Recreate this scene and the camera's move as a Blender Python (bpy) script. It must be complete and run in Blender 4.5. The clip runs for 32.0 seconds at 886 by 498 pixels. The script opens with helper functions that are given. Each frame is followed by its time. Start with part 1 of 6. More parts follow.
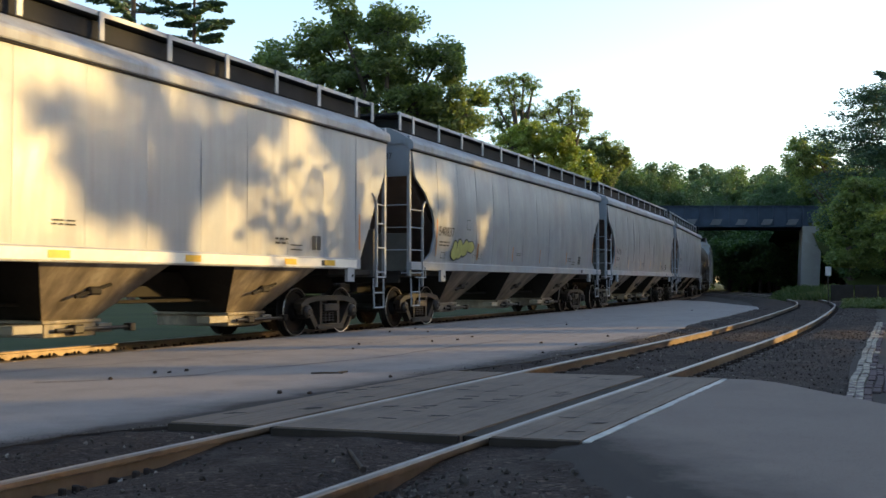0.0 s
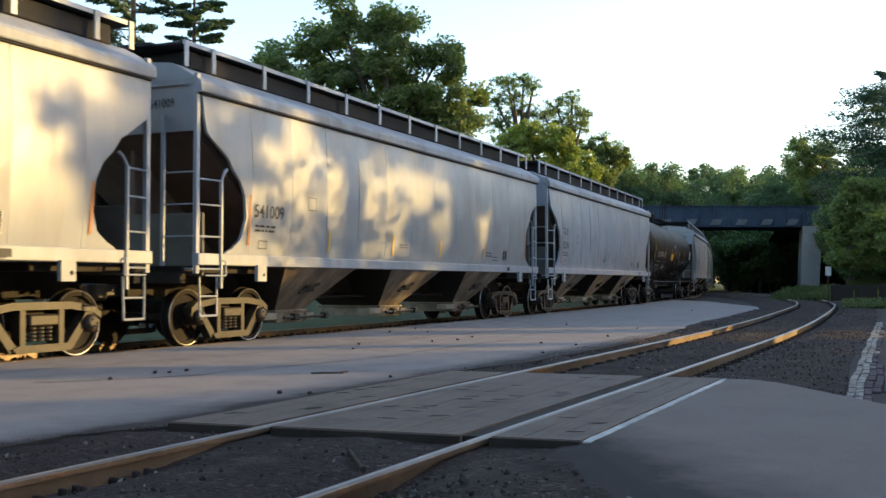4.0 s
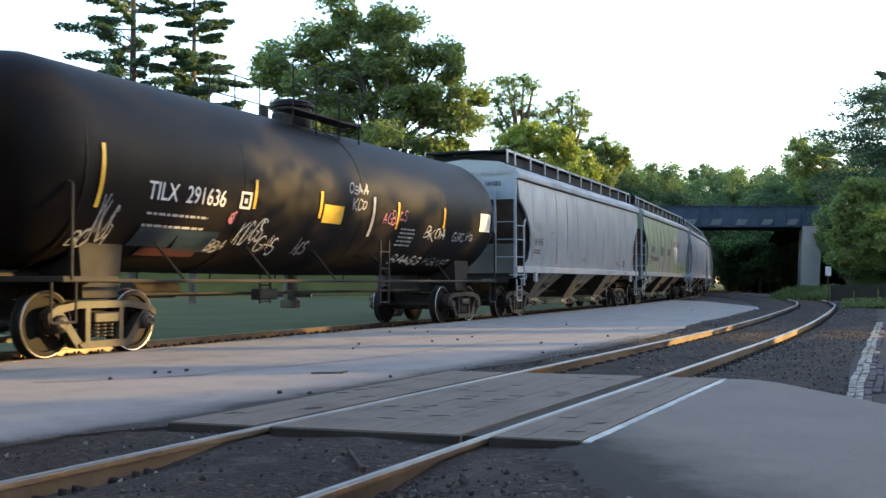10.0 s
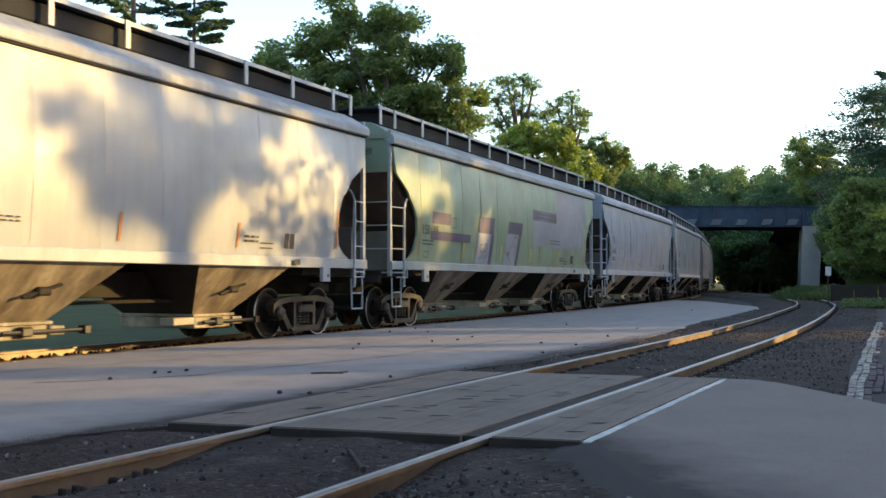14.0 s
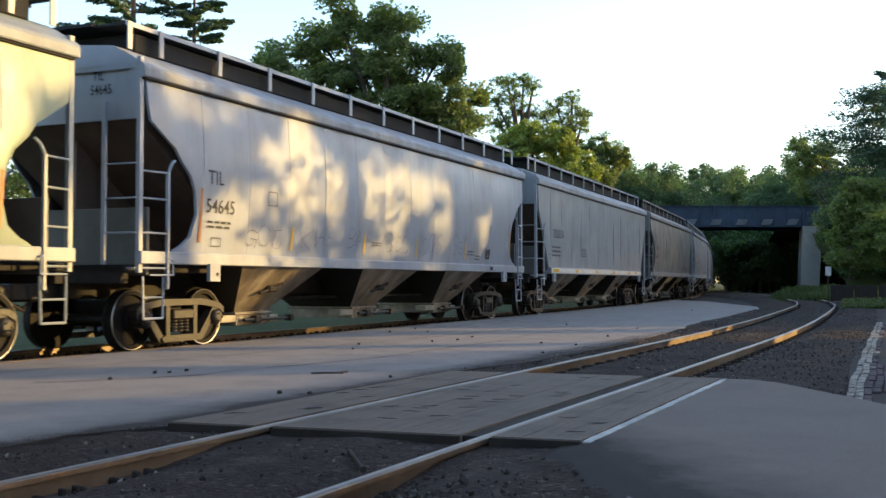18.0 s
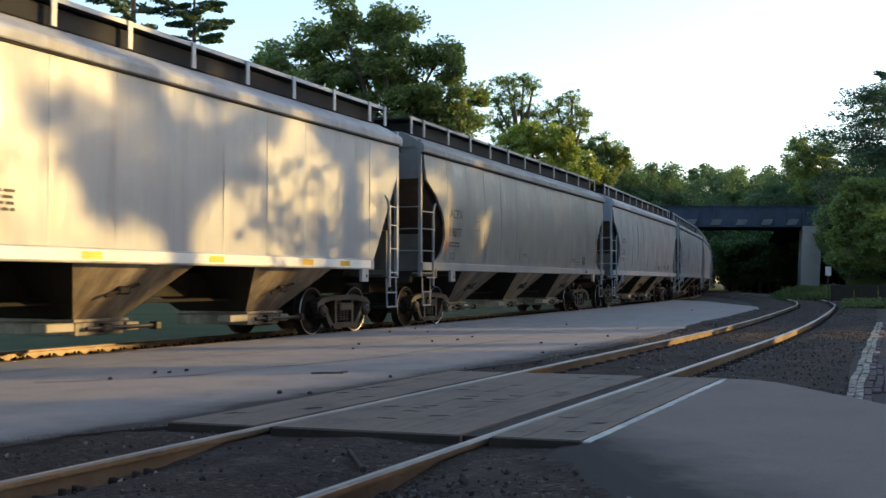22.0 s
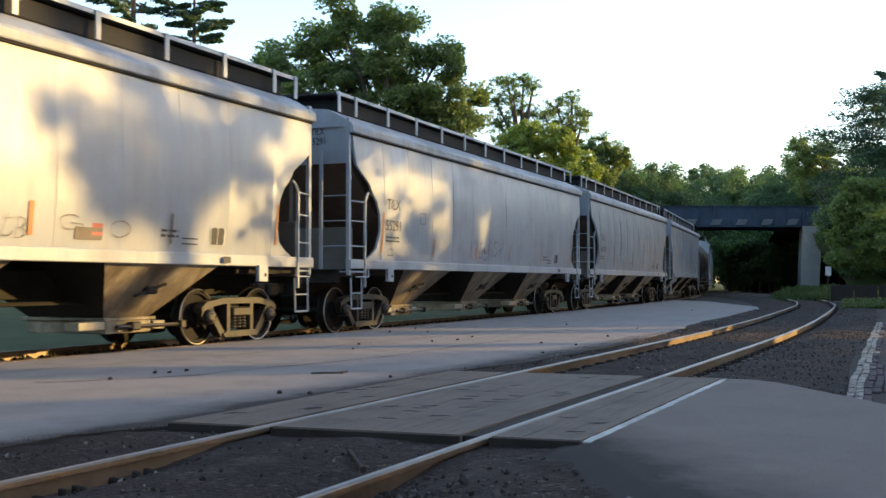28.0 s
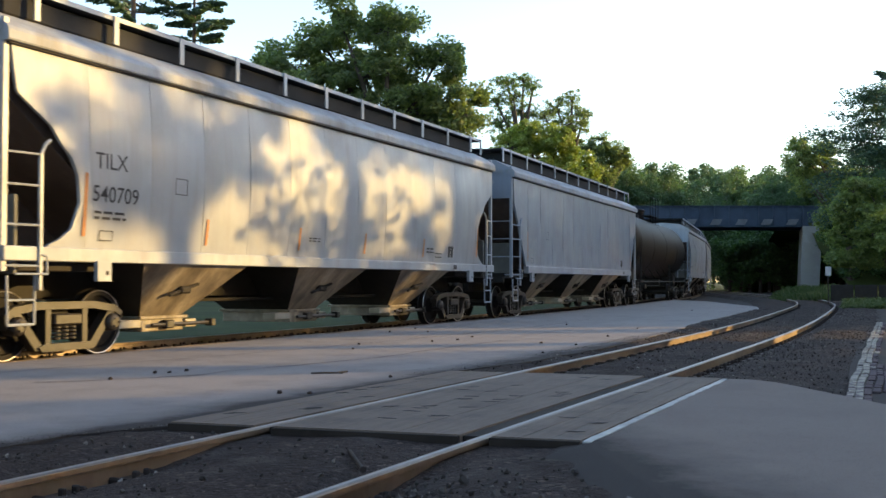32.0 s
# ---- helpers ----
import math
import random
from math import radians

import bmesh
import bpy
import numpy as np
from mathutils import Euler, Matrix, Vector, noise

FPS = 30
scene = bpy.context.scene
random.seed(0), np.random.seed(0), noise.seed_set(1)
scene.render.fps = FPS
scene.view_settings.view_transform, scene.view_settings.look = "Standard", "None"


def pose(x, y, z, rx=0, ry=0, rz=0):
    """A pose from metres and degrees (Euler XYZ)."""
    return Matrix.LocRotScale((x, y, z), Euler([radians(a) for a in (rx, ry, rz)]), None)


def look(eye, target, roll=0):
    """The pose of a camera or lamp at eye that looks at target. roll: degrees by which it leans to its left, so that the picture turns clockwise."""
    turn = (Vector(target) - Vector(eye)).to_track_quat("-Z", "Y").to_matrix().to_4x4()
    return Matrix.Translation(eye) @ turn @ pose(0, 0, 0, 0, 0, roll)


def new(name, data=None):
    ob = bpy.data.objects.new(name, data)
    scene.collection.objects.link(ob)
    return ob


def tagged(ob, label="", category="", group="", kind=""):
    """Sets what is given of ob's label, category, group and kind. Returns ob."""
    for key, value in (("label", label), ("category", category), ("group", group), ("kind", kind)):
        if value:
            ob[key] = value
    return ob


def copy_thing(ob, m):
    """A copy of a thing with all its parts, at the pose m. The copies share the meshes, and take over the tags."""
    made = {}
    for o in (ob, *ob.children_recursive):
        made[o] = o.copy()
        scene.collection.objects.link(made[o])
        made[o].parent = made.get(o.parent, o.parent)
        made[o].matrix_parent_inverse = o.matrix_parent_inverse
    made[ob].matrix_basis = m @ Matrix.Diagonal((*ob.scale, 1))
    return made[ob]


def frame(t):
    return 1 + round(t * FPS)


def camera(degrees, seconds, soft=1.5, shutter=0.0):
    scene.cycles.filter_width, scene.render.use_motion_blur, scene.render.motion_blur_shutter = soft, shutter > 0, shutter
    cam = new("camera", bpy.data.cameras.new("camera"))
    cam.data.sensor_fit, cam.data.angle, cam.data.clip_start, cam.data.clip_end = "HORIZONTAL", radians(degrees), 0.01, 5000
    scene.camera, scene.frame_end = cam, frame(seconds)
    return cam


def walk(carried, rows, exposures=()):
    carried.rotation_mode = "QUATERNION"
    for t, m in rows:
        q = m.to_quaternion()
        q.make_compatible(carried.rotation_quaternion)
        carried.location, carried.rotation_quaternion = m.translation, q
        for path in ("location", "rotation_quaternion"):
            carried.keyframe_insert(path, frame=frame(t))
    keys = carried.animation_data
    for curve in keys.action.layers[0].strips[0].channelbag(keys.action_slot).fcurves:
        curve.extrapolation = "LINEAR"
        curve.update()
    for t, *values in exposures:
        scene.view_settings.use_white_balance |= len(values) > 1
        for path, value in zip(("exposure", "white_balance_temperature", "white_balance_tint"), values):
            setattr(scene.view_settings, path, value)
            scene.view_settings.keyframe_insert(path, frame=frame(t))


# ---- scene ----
# ---- camera ----
cam = camera(45.93, 32.0, soft=1.5, shutter=0.2)
EYE = (0.0, 0.0, 0.957)
VIEW = look(EYE, (0.0, 10.0, 0.957 + 10 * 58.07 / 1850))
EXPOSED = ((0.0, 1.2), (1.0, 1.45), (2.0, 1.6), (3.0, 1.42), (6.0, 1.45), (7.0, 1.48), (8.3, 1.42), (9.0, 1.5), (10.0, 2.05), (11.0, 2.0), (12.0, 1.9), (13.0, 1.72), (14.0, 1.62), (17.0, 1.37), (18.0, 1.43), (20.0, 1.5), (21.0, 1.35), (22.0, 1.22), (23.0, 1.35), (24.0, 1.5), (32.0, 1.5))
walk(cam, [(0.0, VIEW), (32.0, VIEW)], exposures=[(t, e + 0.47, 6350, 14) for t, e in EXPOSED])

# ---- world, sun ----
SUN_TURN, SUN_UP = radians(78), radians(11)
world = bpy.data.worlds.new("sky")
scene.world = world
world.use_nodes = True
wt = world.node_tree
sky = wt.nodes.new("ShaderNodeTexSky")
sky.sky_type, sky.sun_disc = "NISHITA", False
sky.sun_elevation, sky.sun_rotation = SUN_UP, SUN_TURN
sky.air_density, sky.dust_density, sky.ozone_density = 1.0, 1.0, 1.2
wt.nodes["Background"].inputs[1].default_value = 0.15
wt.links.new(sky.outputs[0], wt.nodes["Background"].inputs[0])
sun = new("sun", bpy.data.lights.new("sun", "SUN"))
sun.data.energy, sun.data.angle, sun.data.color = 2.05, radians(0.53), (1.0, 0.66, 0.21)
sd = Vector((math.sin(SUN_TURN) * math.cos(SUN_UP), math.cos(SUN_TURN) * math.cos(SUN_UP), math.sin(SUN_UP)))
sun.matrix_world = look((0, 0, 60), (-sd.x * 10, -sd.y * 10, 60 - sd.z * 10))


# ---- materials ----
def material(name, build):
    m = bpy.data.materials.new(name)
    m.use_nodes = True
    nt = m.node_tree
    build(nt, nt.nodes["Principled BSDF"])
    return m


def nd(nt, kind, **kw):
    n = nt.nodes.new(kind)
    for k, v in kw.items():
        n.inputs[k].default_value = v
    return n


def ramp(nt, fac, stops):
    r = nt.nodes.new("ShaderNodeValToRGB")
    e = r.color_ramp.elements
    while len(e) < len(stops):
        e.new(0.5)
    for el, (p, c) in zip(e, stops):
        el.position, el.color = p, (*c, 1) if len(c) == 3 else c
    nt.links.new(fac, r.inputs[0])
    return r.outputs[0]


def mix(nt, a, b, fac, mode="MIX"):
    m = nt.nodes.new("ShaderNodeMix")
    m.data_type, m.blend_type = "RGBA", mode
    for sock, v in ((m.inputs[0], fac), (m.inputs[6], a), (m.inputs[7], b)):
        if hasattr(v, "is_output"):
            nt.links.new(v, sock)
        else:
            sock.default_value = v if isinstance(v, (int, float)) else (*v, 1)
    return m.outputs[2]


def coords(nt, scale=(1, 1, 1), world_space=False):
    tc = nt.nodes.new("ShaderNodeTexCoord")
    mp = nt.nodes.new("ShaderNodeMapping")
    mp.inputs["Scale"].default_value = scale
    if world_space:
        g = nt.nodes.new("ShaderNodeNewGeometry")
        nt.links.new(g.outputs["Position"], mp.inputs[0])
    else:
        nt.links.new(tc.outputs["Object"], mp.inputs[0])
    return mp.outputs[0]


def noise_tex(nt, vec, scale, detail=4, rough=0.6):
    n = nd(nt, "ShaderNodeTexNoise", Scale=scale, Detail=detail, Roughness=rough)
    nt.links.new(vec, n.inputs["Vector"])
    return n.outputs["Fac"]


def bump(nt, bsdf, height, strength, distance=0.01):
    b = nd(nt, "ShaderNodeBump", Strength=strength, Distance=distance)
    nt.links.new(height, b.inputs["Height"])
    nt.links.new(b.outputs[0], bsdf.inputs["Normal"])


def plain(name, color, rough=0.6, metal=0.0, grain=12.0, vary=0.35, dark=None, relief=0.25, world_space=False, spec=0.4):
    """Two scales of mottling on one colour."""
    dark = dark or tuple(c * (1 - vary) for c in color)

    def build(nt, b):
        v = coords(nt, world_space=world_space)
        n1, n2 = noise_tex(nt, v, grain, 5), noise_tex(nt, v, grain * 0.12, 3)
        c = mix(nt, dark, color, ramp(nt, n2, [(0.3, (0, 0, 0)), (0.68, (1, 1, 1))]))
        c = mix(nt, c, tuple(min(1, x * 1.25) for x in color), ramp(nt, n1, [(0.5, (0, 0, 0)), (0.8, (0.5, 0.5, 0.5))]))
        nt.links.new(c, b.inputs["Base Color"])
        b.inputs["Roughness"].default_value, b.inputs["Metallic"].default_value = rough, metal
        b.inputs["Specular IOR Level"].default_value = 0.12 if world_space and not metal else spec
        bump(nt, b, n1, relief)
    return material(name, build)


def car_paint(name, rough, streak, rust, wave=0.35):
    """Weathered paint: its colour is the object's own, its grime runs down the sheet, no two cars alike."""
    def build(nt, b):
        oi = nt.nodes.new("ShaderNodeObjectInfo")
        shift = nt.nodes.new("ShaderNodeVectorMath")
        shift.operation = "SCALE"
        shift.inputs[0].default_value = (37.0, 11.0, 5.0)
        nt.links.new(oi.outputs["Random"], shift.inputs["Scale"])

        def moved(scale, seams=False):
            tc = nt.nodes.new("ShaderNodeTexCoord")
            mp = nt.nodes.new("ShaderNodeMapping")
            mp.inputs["Scale"].default_value = scale
            nt.links.new(tc.outputs["Object"], mp.inputs[0])
            if not seams:
                return mp.outputs[0]
            add = nt.nodes.new("ShaderNodeVectorMath")
            nt.links.new(mp.outputs[0], add.inputs[0])
            nt.links.new(shift.outputs[0], add.inputs[1])
            return add.outputs[0]
        v = moved((1, 1, 1))
        n1, n3 = noise_tex(nt, v, 0.9, 6), noise_tex(nt, v, 40, 3)
        n2 = noise_tex(nt, moved((2.6, 2.6, 0.16), True), 1.0, 7, 0.68)
        n5 = noise_tex(nt, moved((4.5, 4.5, 0.22), True), 1.0, 4, 0.6)
        n4 = noise_tex(nt, moved((2.6, 2.6, 1.5)), 1.0, 6, 0.7)
        c = mix(nt, oi.outputs["Color"], (0.20, 0.185, 0.165), ramp(nt, n2, [(0.44, (0, 0, 0)), (0.72, (streak,) * 3)]))
        c = mix(nt, c, (0.36, 0.35, 0.33), ramp(nt, n4, [(0.5, (0, 0, 0)), (0.7, (streak * 0.6,) * 3)]))
        c = mix(nt, c, (0.17, 0.155, 0.13), ramp(nt, n5, [(0.55, (0, 0, 0)), (0.8, (streak * 0.8,) * 3)]))
        c = mix(nt, c, (0.15, 0.135, 0.115), ramp(nt, n1, [(0.48, (0, 0, 0)), (0.75, (streak * 0.75,) * 3)]))
        c = mix(nt, c, (0.22, 0.085, 0.035), ramp(nt, n2, [(0.66, (0, 0, 0)), (0.80, (rust,) * 3)]))
        nt.links.new(c, b.inputs["Base Color"])
        r = ramp(nt, n1, [(0.3, (rough - 0.1,) * 3), (0.7, (rough + 0.15,) * 3)])
        nt.links.new(r, b.inputs["Roughness"])
        b.inputs["Specular IOR Level"].default_value = 0.75
        big = noise_tex(nt, moved((1.1, 1.1, 0.35)), 1.3, 2)
        bump(nt, b, mix(nt, big, n3, 0.06), wave, 0.05)
    return material(name, build)


M_PAINT = car_paint("weathered_car_paint", 0.4, 0.42, 0.2, 0.6)
M_CHORD = car_paint("stained_roof_edge_paint", 0.6, 0.85, 0.25)
M_SILL = car_paint("weathered_sill_paint", 0.5, 0.45, 0.5)
M_DARK = plain("grimy_underframe_and_shade_black", (0.036, 0.031, 0.027), 0.75, 0, 6, 0.5, spec=0.2)
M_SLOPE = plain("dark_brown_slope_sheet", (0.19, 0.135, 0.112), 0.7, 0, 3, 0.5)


def bay_mat():
    """Hopper sheet: pale grain dust run down over dark grime."""
    def build(nt, b):
        v = coords(nt)
        n1 = noise_tex(nt, coords(nt, (2.2, 0.9, 0.5)), 1.0, 6, 0.7)
        n2, n3 = noise_tex(nt, v, 1.1, 4), noise_tex(nt, v, 16, 4)
        c = ramp(nt, n1, [(0.3, (0.06, 0.047, 0.036)), (0.48, (0.19, 0.155, 0.115)), (0.66, (0.36, 0.31, 0.24))])
        c = mix(nt, c, (0.055, 0.044, 0.035), ramp(nt, n2, [(0.48, (0, 0, 0)), (0.68, (0.85, 0.85, 0.85))]))
        c = mix(nt, c, (0.15, 0.12, 0.09), ramp(nt, n3, [(0.5, (0, 0, 0)), (0.75, (0.45, 0.45, 0.45))]))
        nt.links.new(c, b.inputs["Base Color"])
        b.inputs["Roughness"].default_value = 0.55
        bump(nt, b, n3, 0.25)
    return material("dusty_hopper_sheet", build)


M_BAY = bay_mat()
M_BULK = plain("dark_grey_bulkhead_paint", (0.135, 0.13, 0.118), 0.6, 0, 3, 0.5)
M_GATE = plain("pale_worn_gate_steel", (0.40, 0.36, 0.29), 0.55, 0, 5, 0.6)
M_GRATE = plain("dark_grating_and_shade_fill", (0.014, 0.014, 0.016), 0.85, 0, 8, 0.4)
M_CAST = plain("rusty_cast_truck", (0.036, 0.029, 0.024), 0.45, 0, 9, 0.6, dark=(0.010, 0.0085, 0.008))
M_WHEEL = plain("brown_wheel_plate", (0.018, 0.015, 0.014), 0.7, 0, 9, 0.5, spec=0.15)
M_TREAD = plain("polished_wheel_steel", (0.52, 0.48, 0.43), 0.42, 1.0, 20, 0.2)
M_LADDER = car_paint("ladder_paint", 0.38, 0.3, 0.3)
M_INK = plain("black_stencil_paint", (0.025, 0.025, 0.028), 0.6, 0, 20, 0.5)
M_FADED = plain("faded_grey_stencil", (0.19, 0.185, 0.175), 0.6, 0, 9, 0.3)
M_WHITE_INK = plain("white_stencil_paint", (0.72, 0.72, 0.70), 0.55, 0, 25, 0.25)
M_YELLOW = plain("yellow_reflector", (0.78, 0.46, 0.04), 0.4, 0, 20, 0.25)
M_RUST = plain("orange_faded_strip", (0.50, 0.20, 0.06), 0.5, 0, 20, 0.5)
M_STRIPE = plain("white_sill_stripe", (0.74, 0.72, 0.66), 0.45, 0, 10, 0.2)
M_RED_INK = plain("red_stencil_paint", (0.42, 0.11, 0.08), 0.6, 0, 20, 0.4)
M_DULLRED = plain("faded_red_spray_paint", (0.07, 0.02, 0.015), 0.6, 0, 5, 0.5)
M_PURPLE = plain("purple_spray_paint", (0.09, 0.07, 0.12), 0.5, 0, 8, 0.5)
M_GREYPATCH = plain("pale_grey_spray_paint", (0.42, 0.42, 0.44), 0.5, 0, 6, 0.4)
M_PATCH = plain("grey_patch_paint", (0.30, 0.30, 0.325), 0.5, 0, 3, 0.3)
M_MAUVE = plain("faded_mauve_paint", (0.195, 0.165, 0.185), 0.55, 0, 4, 0.6)
M_STAIN = plain("faded_brown_scrawl", (0.16, 0.125, 0.095), 0.6, 0, 12, 0.4)
M_YSPRAY = plain("yellow_green_spray_paint", (0.40, 0.40, 0.11), 0.5, 0, 9, 0.45)
M_BLUESPRAY = plain("faded_blue_spray_paint", (0.014, 0.03, 0.048), 0.5, 0, 5, 0.5)
M_PINKSPRAY = plain("pink_spray_paint", (0.45, 0.16, 0.24), 0.5, 0, 9, 0.3)
M_TANK = plain("grimy_black_tank_paint", (0.0105, 0.0080, 0.0078), 0.55, 0, 1.4, 0.6, spec=0.11, relief=0.12)
M_RAIL = plain("rusty_rail_side", (0.265, 0.205, 0.155), 0.48, 0.85, 5, 0.55, dark=(0.085, 0.064, 0.05), world_space=True)
M_SPIKE = plain("dark_rusty_spike", (0.05, 0.038, 0.032), 0.7, 0, 20, 0.5, world_space=True)
M_RAILTOP = plain("worn_rail_head", (0.34, 0.31, 0.29), 0.45, 1.0, 18, 0.25, world_space=True)
M_TIE = plain("weathered_tie_and_shade_dark", (0.045, 0.036, 0.03), 0.85, 0, 9, 0.5, world_space=True)
M_LINE = plain("worn_white_road_paint", (0.52, 0.50, 0.46), 0.7, 0, 11, 0.6, world_space=True)
M_BRICK = plain("worn_red_brick", (0.105, 0.078, 0.08), 0.85, 0, 9, 0.5, world_space=True)


def old_paint_mat():
    """Whitewash worn through to the brick in patches."""
    def build(nt, b):
        v = coords(nt, world_space=True)
        n1, n2 = noise_tex(nt, v, 5.0, 6, 0.75), noise_tex(nt, v, 26, 4)
        c = mix(nt, (0.38, 0.345, 0.275), (0.27, 0.24, 0.19), n2)
        c = mix(nt, c, (0.12, 0.092, 0.09), ramp(nt, n1, [(0.47, (0, 0, 0)), (0.58, (1, 1, 1))]))
        nt.links.new(c, b.inputs["Base Color"])
        b.inputs["Roughness"].default_value, b.inputs["Specular IOR Level"].default_value = 0.85, 0.12
        bump(nt, b, n2, 0.4)
    return material("worn_white_painted_brick", build)


M_OLDPAINT = old_paint_mat()
M_GRASS = plain("mown_green_grass", (0.042, 0.054, 0.013), 0.9, 0, 2.5, 0.45, world_space=True, relief=0.8)
M_DIRT = plain("brown_gravel_ground", (0.056, 0.045, 0.039), 0.9, 0, 5, 0.45, world_space=True, relief=0.8)
M_CONCRETE = plain("weathered_concrete", (0.36, 0.35, 0.335), 0.8, 0, 1.2, 0.35, world_space=True)
M_GIRDER = plain("blue_grey_girder_paint", (0.056, 0.077, 0.115), 0.6, 0, 1.5, 0.4, world_space=True)
M_BRACKET = plain("faded_bracket_paint", (0.17, 0.18, 0.2), 0.7, 0, 2, 0.4, world_space=True)
M_BARK = plain("brown_bark", (0.09, 0.07, 0.055), 0.9, 0, 6, 0.5, relief=0.8)


def board_mat():
    """Old timber: grain, splits and stains run along the rails."""
    def build(nt, b):
        g = nt.nodes.new("ShaderNodeNewGeometry")
        mp = nt.nodes.new("ShaderNodeMapping")
        mp.vector_type = "TEXTURE"
        mp.inputs["Rotation"].default_value = (0, 0, radians(-25.4))
        mp.inputs["Scale"].default_value = (0.03, 0.5, 0.03)
        nt.links.new(g.outputs["Position"], mp.inputs[0])
        n1, n2 = noise_tex(nt, mp.outputs[0], 1.0, 6, 0.7), noise_tex(nt, coords(nt, world_space=True), 1.7, 5)
        n3 = noise_tex(nt, coords(nt, world_space=True), 14, 4)
        c = ramp(nt, n1, [(0.25, (0.105, 0.08, 0.061)), (0.5, (0.146, 0.112, 0.087)), (0.75, (0.182, 0.141, 0.11))])
        c = mix(nt, c, (0.072, 0.058, 0.048), ramp(nt, n2, [(0.5, (0, 0, 0)), (0.72, (0.7, 0.7, 0.7))]))
        c = mix(nt, c, (0.215, 0.175, 0.142), ramp(nt, n3, [(0.55, (0, 0, 0)), (0.8, (0.5, 0.5, 0.5))]))
        nt.links.new(c, b.inputs["Base Color"])
        b.inputs["Roughness"].default_value, b.inputs["Specular IOR Level"].default_value = 0.8, 0.15
        bump(nt, b, n1, 0.5, 0.008)
    return material("worn_crossing_timber", build)


def asphalt_mat(name, color, stain, scale, pale, spill=None):
    """Old asphalt: fine stone, broad stains, paler worn ways, and track dirt carried onto it along one edge."""
    def build(nt, b):
        v = coords(nt, world_space=True)
        n1, n2, n3 = noise_tex(nt, v, 90, 3), noise_tex(nt, v, scale, 6, 0.65), noise_tex(nt, v, scale * 0.22, 4)
        c = mix(nt, color, stain, ramp(nt, n2, [(0.45, (0, 0, 0)), (0.75, (0.75, 0.75, 0.75))]))
        c = mix(nt, c, pale, ramp(nt, n3, [(0.42, (0, 0, 0)), (0.7, (0.7, 0.7, 0.7))]))
        c = mix(nt, c, tuple(0.55 * q for q in stain), ramp(nt, n1, [(0.56, (0, 0, 0)), (0.72, (0.8, 0.8, 0.8))]))
        if spill:
            along, offset, wide = spill
            dot = nd(nt, "ShaderNodeVectorMath")
            dot.operation = "DOT_PRODUCT"
            nt.links.new(v, dot.inputs[0])
            dot.inputs[1].default_value = along
            n4 = noise_tex(nt, v, 1.7, 6, 0.7)
            far = nd(nt, "ShaderNodeMath")
            far.operation = "MULTIPLY_ADD"
            nt.links.new(n4, far.inputs[0])
            far.inputs[1].default_value = 1.6 * wide
            add = nd(nt, "ShaderNodeMath")
            add.operation = "SUBTRACT"
            nt.links.new(dot.outputs["Value"], add.inputs[0])
            add.inputs[1].default_value = offset + 0.8 * wide
            nt.links.new(add.outputs[0], far.inputs[2])
            c = mix(nt, c, (0.036, 0.030, 0.027), ramp(nt, far.outputs[0], [(0.0, (0.97, 0.97, 0.97)), (wide * 0.45, (0.45, 0.45, 0.45)), (min(wide * 1.3, 1.0), (0, 0, 0))]))
        nt.links.new(c, b.inputs["Base Color"])
        b.inputs["Roughness"].default_value, b.inputs["Specular IOR Level"].default_value = 0.85, 0.12
        bump(nt, b, n1, 0.45, 0.006)
    return material(name, build)


def ballast_mat():
    """Dirty crushed stone: cells of two sizes, each stone its own shade, dirt between."""
    def build(nt, b):
        v = coords(nt, world_space=True)
        h = None
        c = None
        for sc_, lo, hi in ((34, (0.018, 0.013, 0.011), (0.058, 0.042, 0.035)), (85, (0.019, 0.0135, 0.011), (0.047, 0.034, 0.028))):
            vo = nd(nt, "ShaderNodeTexVoronoi", Scale=sc_)
            nt.links.new(v, vo.inputs["Vector"])
            sep = nt.nodes.new("ShaderNodeSeparateColor")
            nt.links.new(vo.outputs["Color"], sep.inputs[0])
            q = ramp(nt, sep.outputs[0], [(0.0, lo), (0.85, hi), (1.0, tuple(2.0 * k for k in hi))])
            c = q if c is None else mix(nt, c, q, ramp(nt, noise_tex(nt, v, 3.0, 4), [(0.42, (0, 0, 0)), (0.58, (1, 1, 1))]))
            h = vo.outputs["Distance"] if h is None else mix(nt, h, vo.outputs["Distance"], 0.4)
        c = mix(nt, c, (0.022, 0.017, 0.015), ramp(nt, noise_tex(nt, v, 0.9, 5), [(0.4, (0, 0, 0)), (0.7, (0.75, 0.75, 0.75))]))
        c = mix(nt, c, (0.07, 0.056, 0.048), ramp(nt, noise_tex(nt, v, 1.4, 6, 0.7), [(0.52, (0, 0, 0)), (0.64, (0.7, 0.7, 0.7))]))
        nt.links.new(c, b.inputs["Base Color"])
        b.inputs["Roughness"].default_value, b.inputs["Specular IOR Level"].default_value = 0.9, 0.12
        inv = nd(nt, "ShaderNodeMath")
        inv.operation = "SUBTRACT"
        inv.inputs[0].default_value = 1.0
        nt.links.new(h, inv.inputs[1])
        bump(nt, b, inv.outputs[0], 0.9, 0.02)
    return material("dark_dirty_ballast", build)


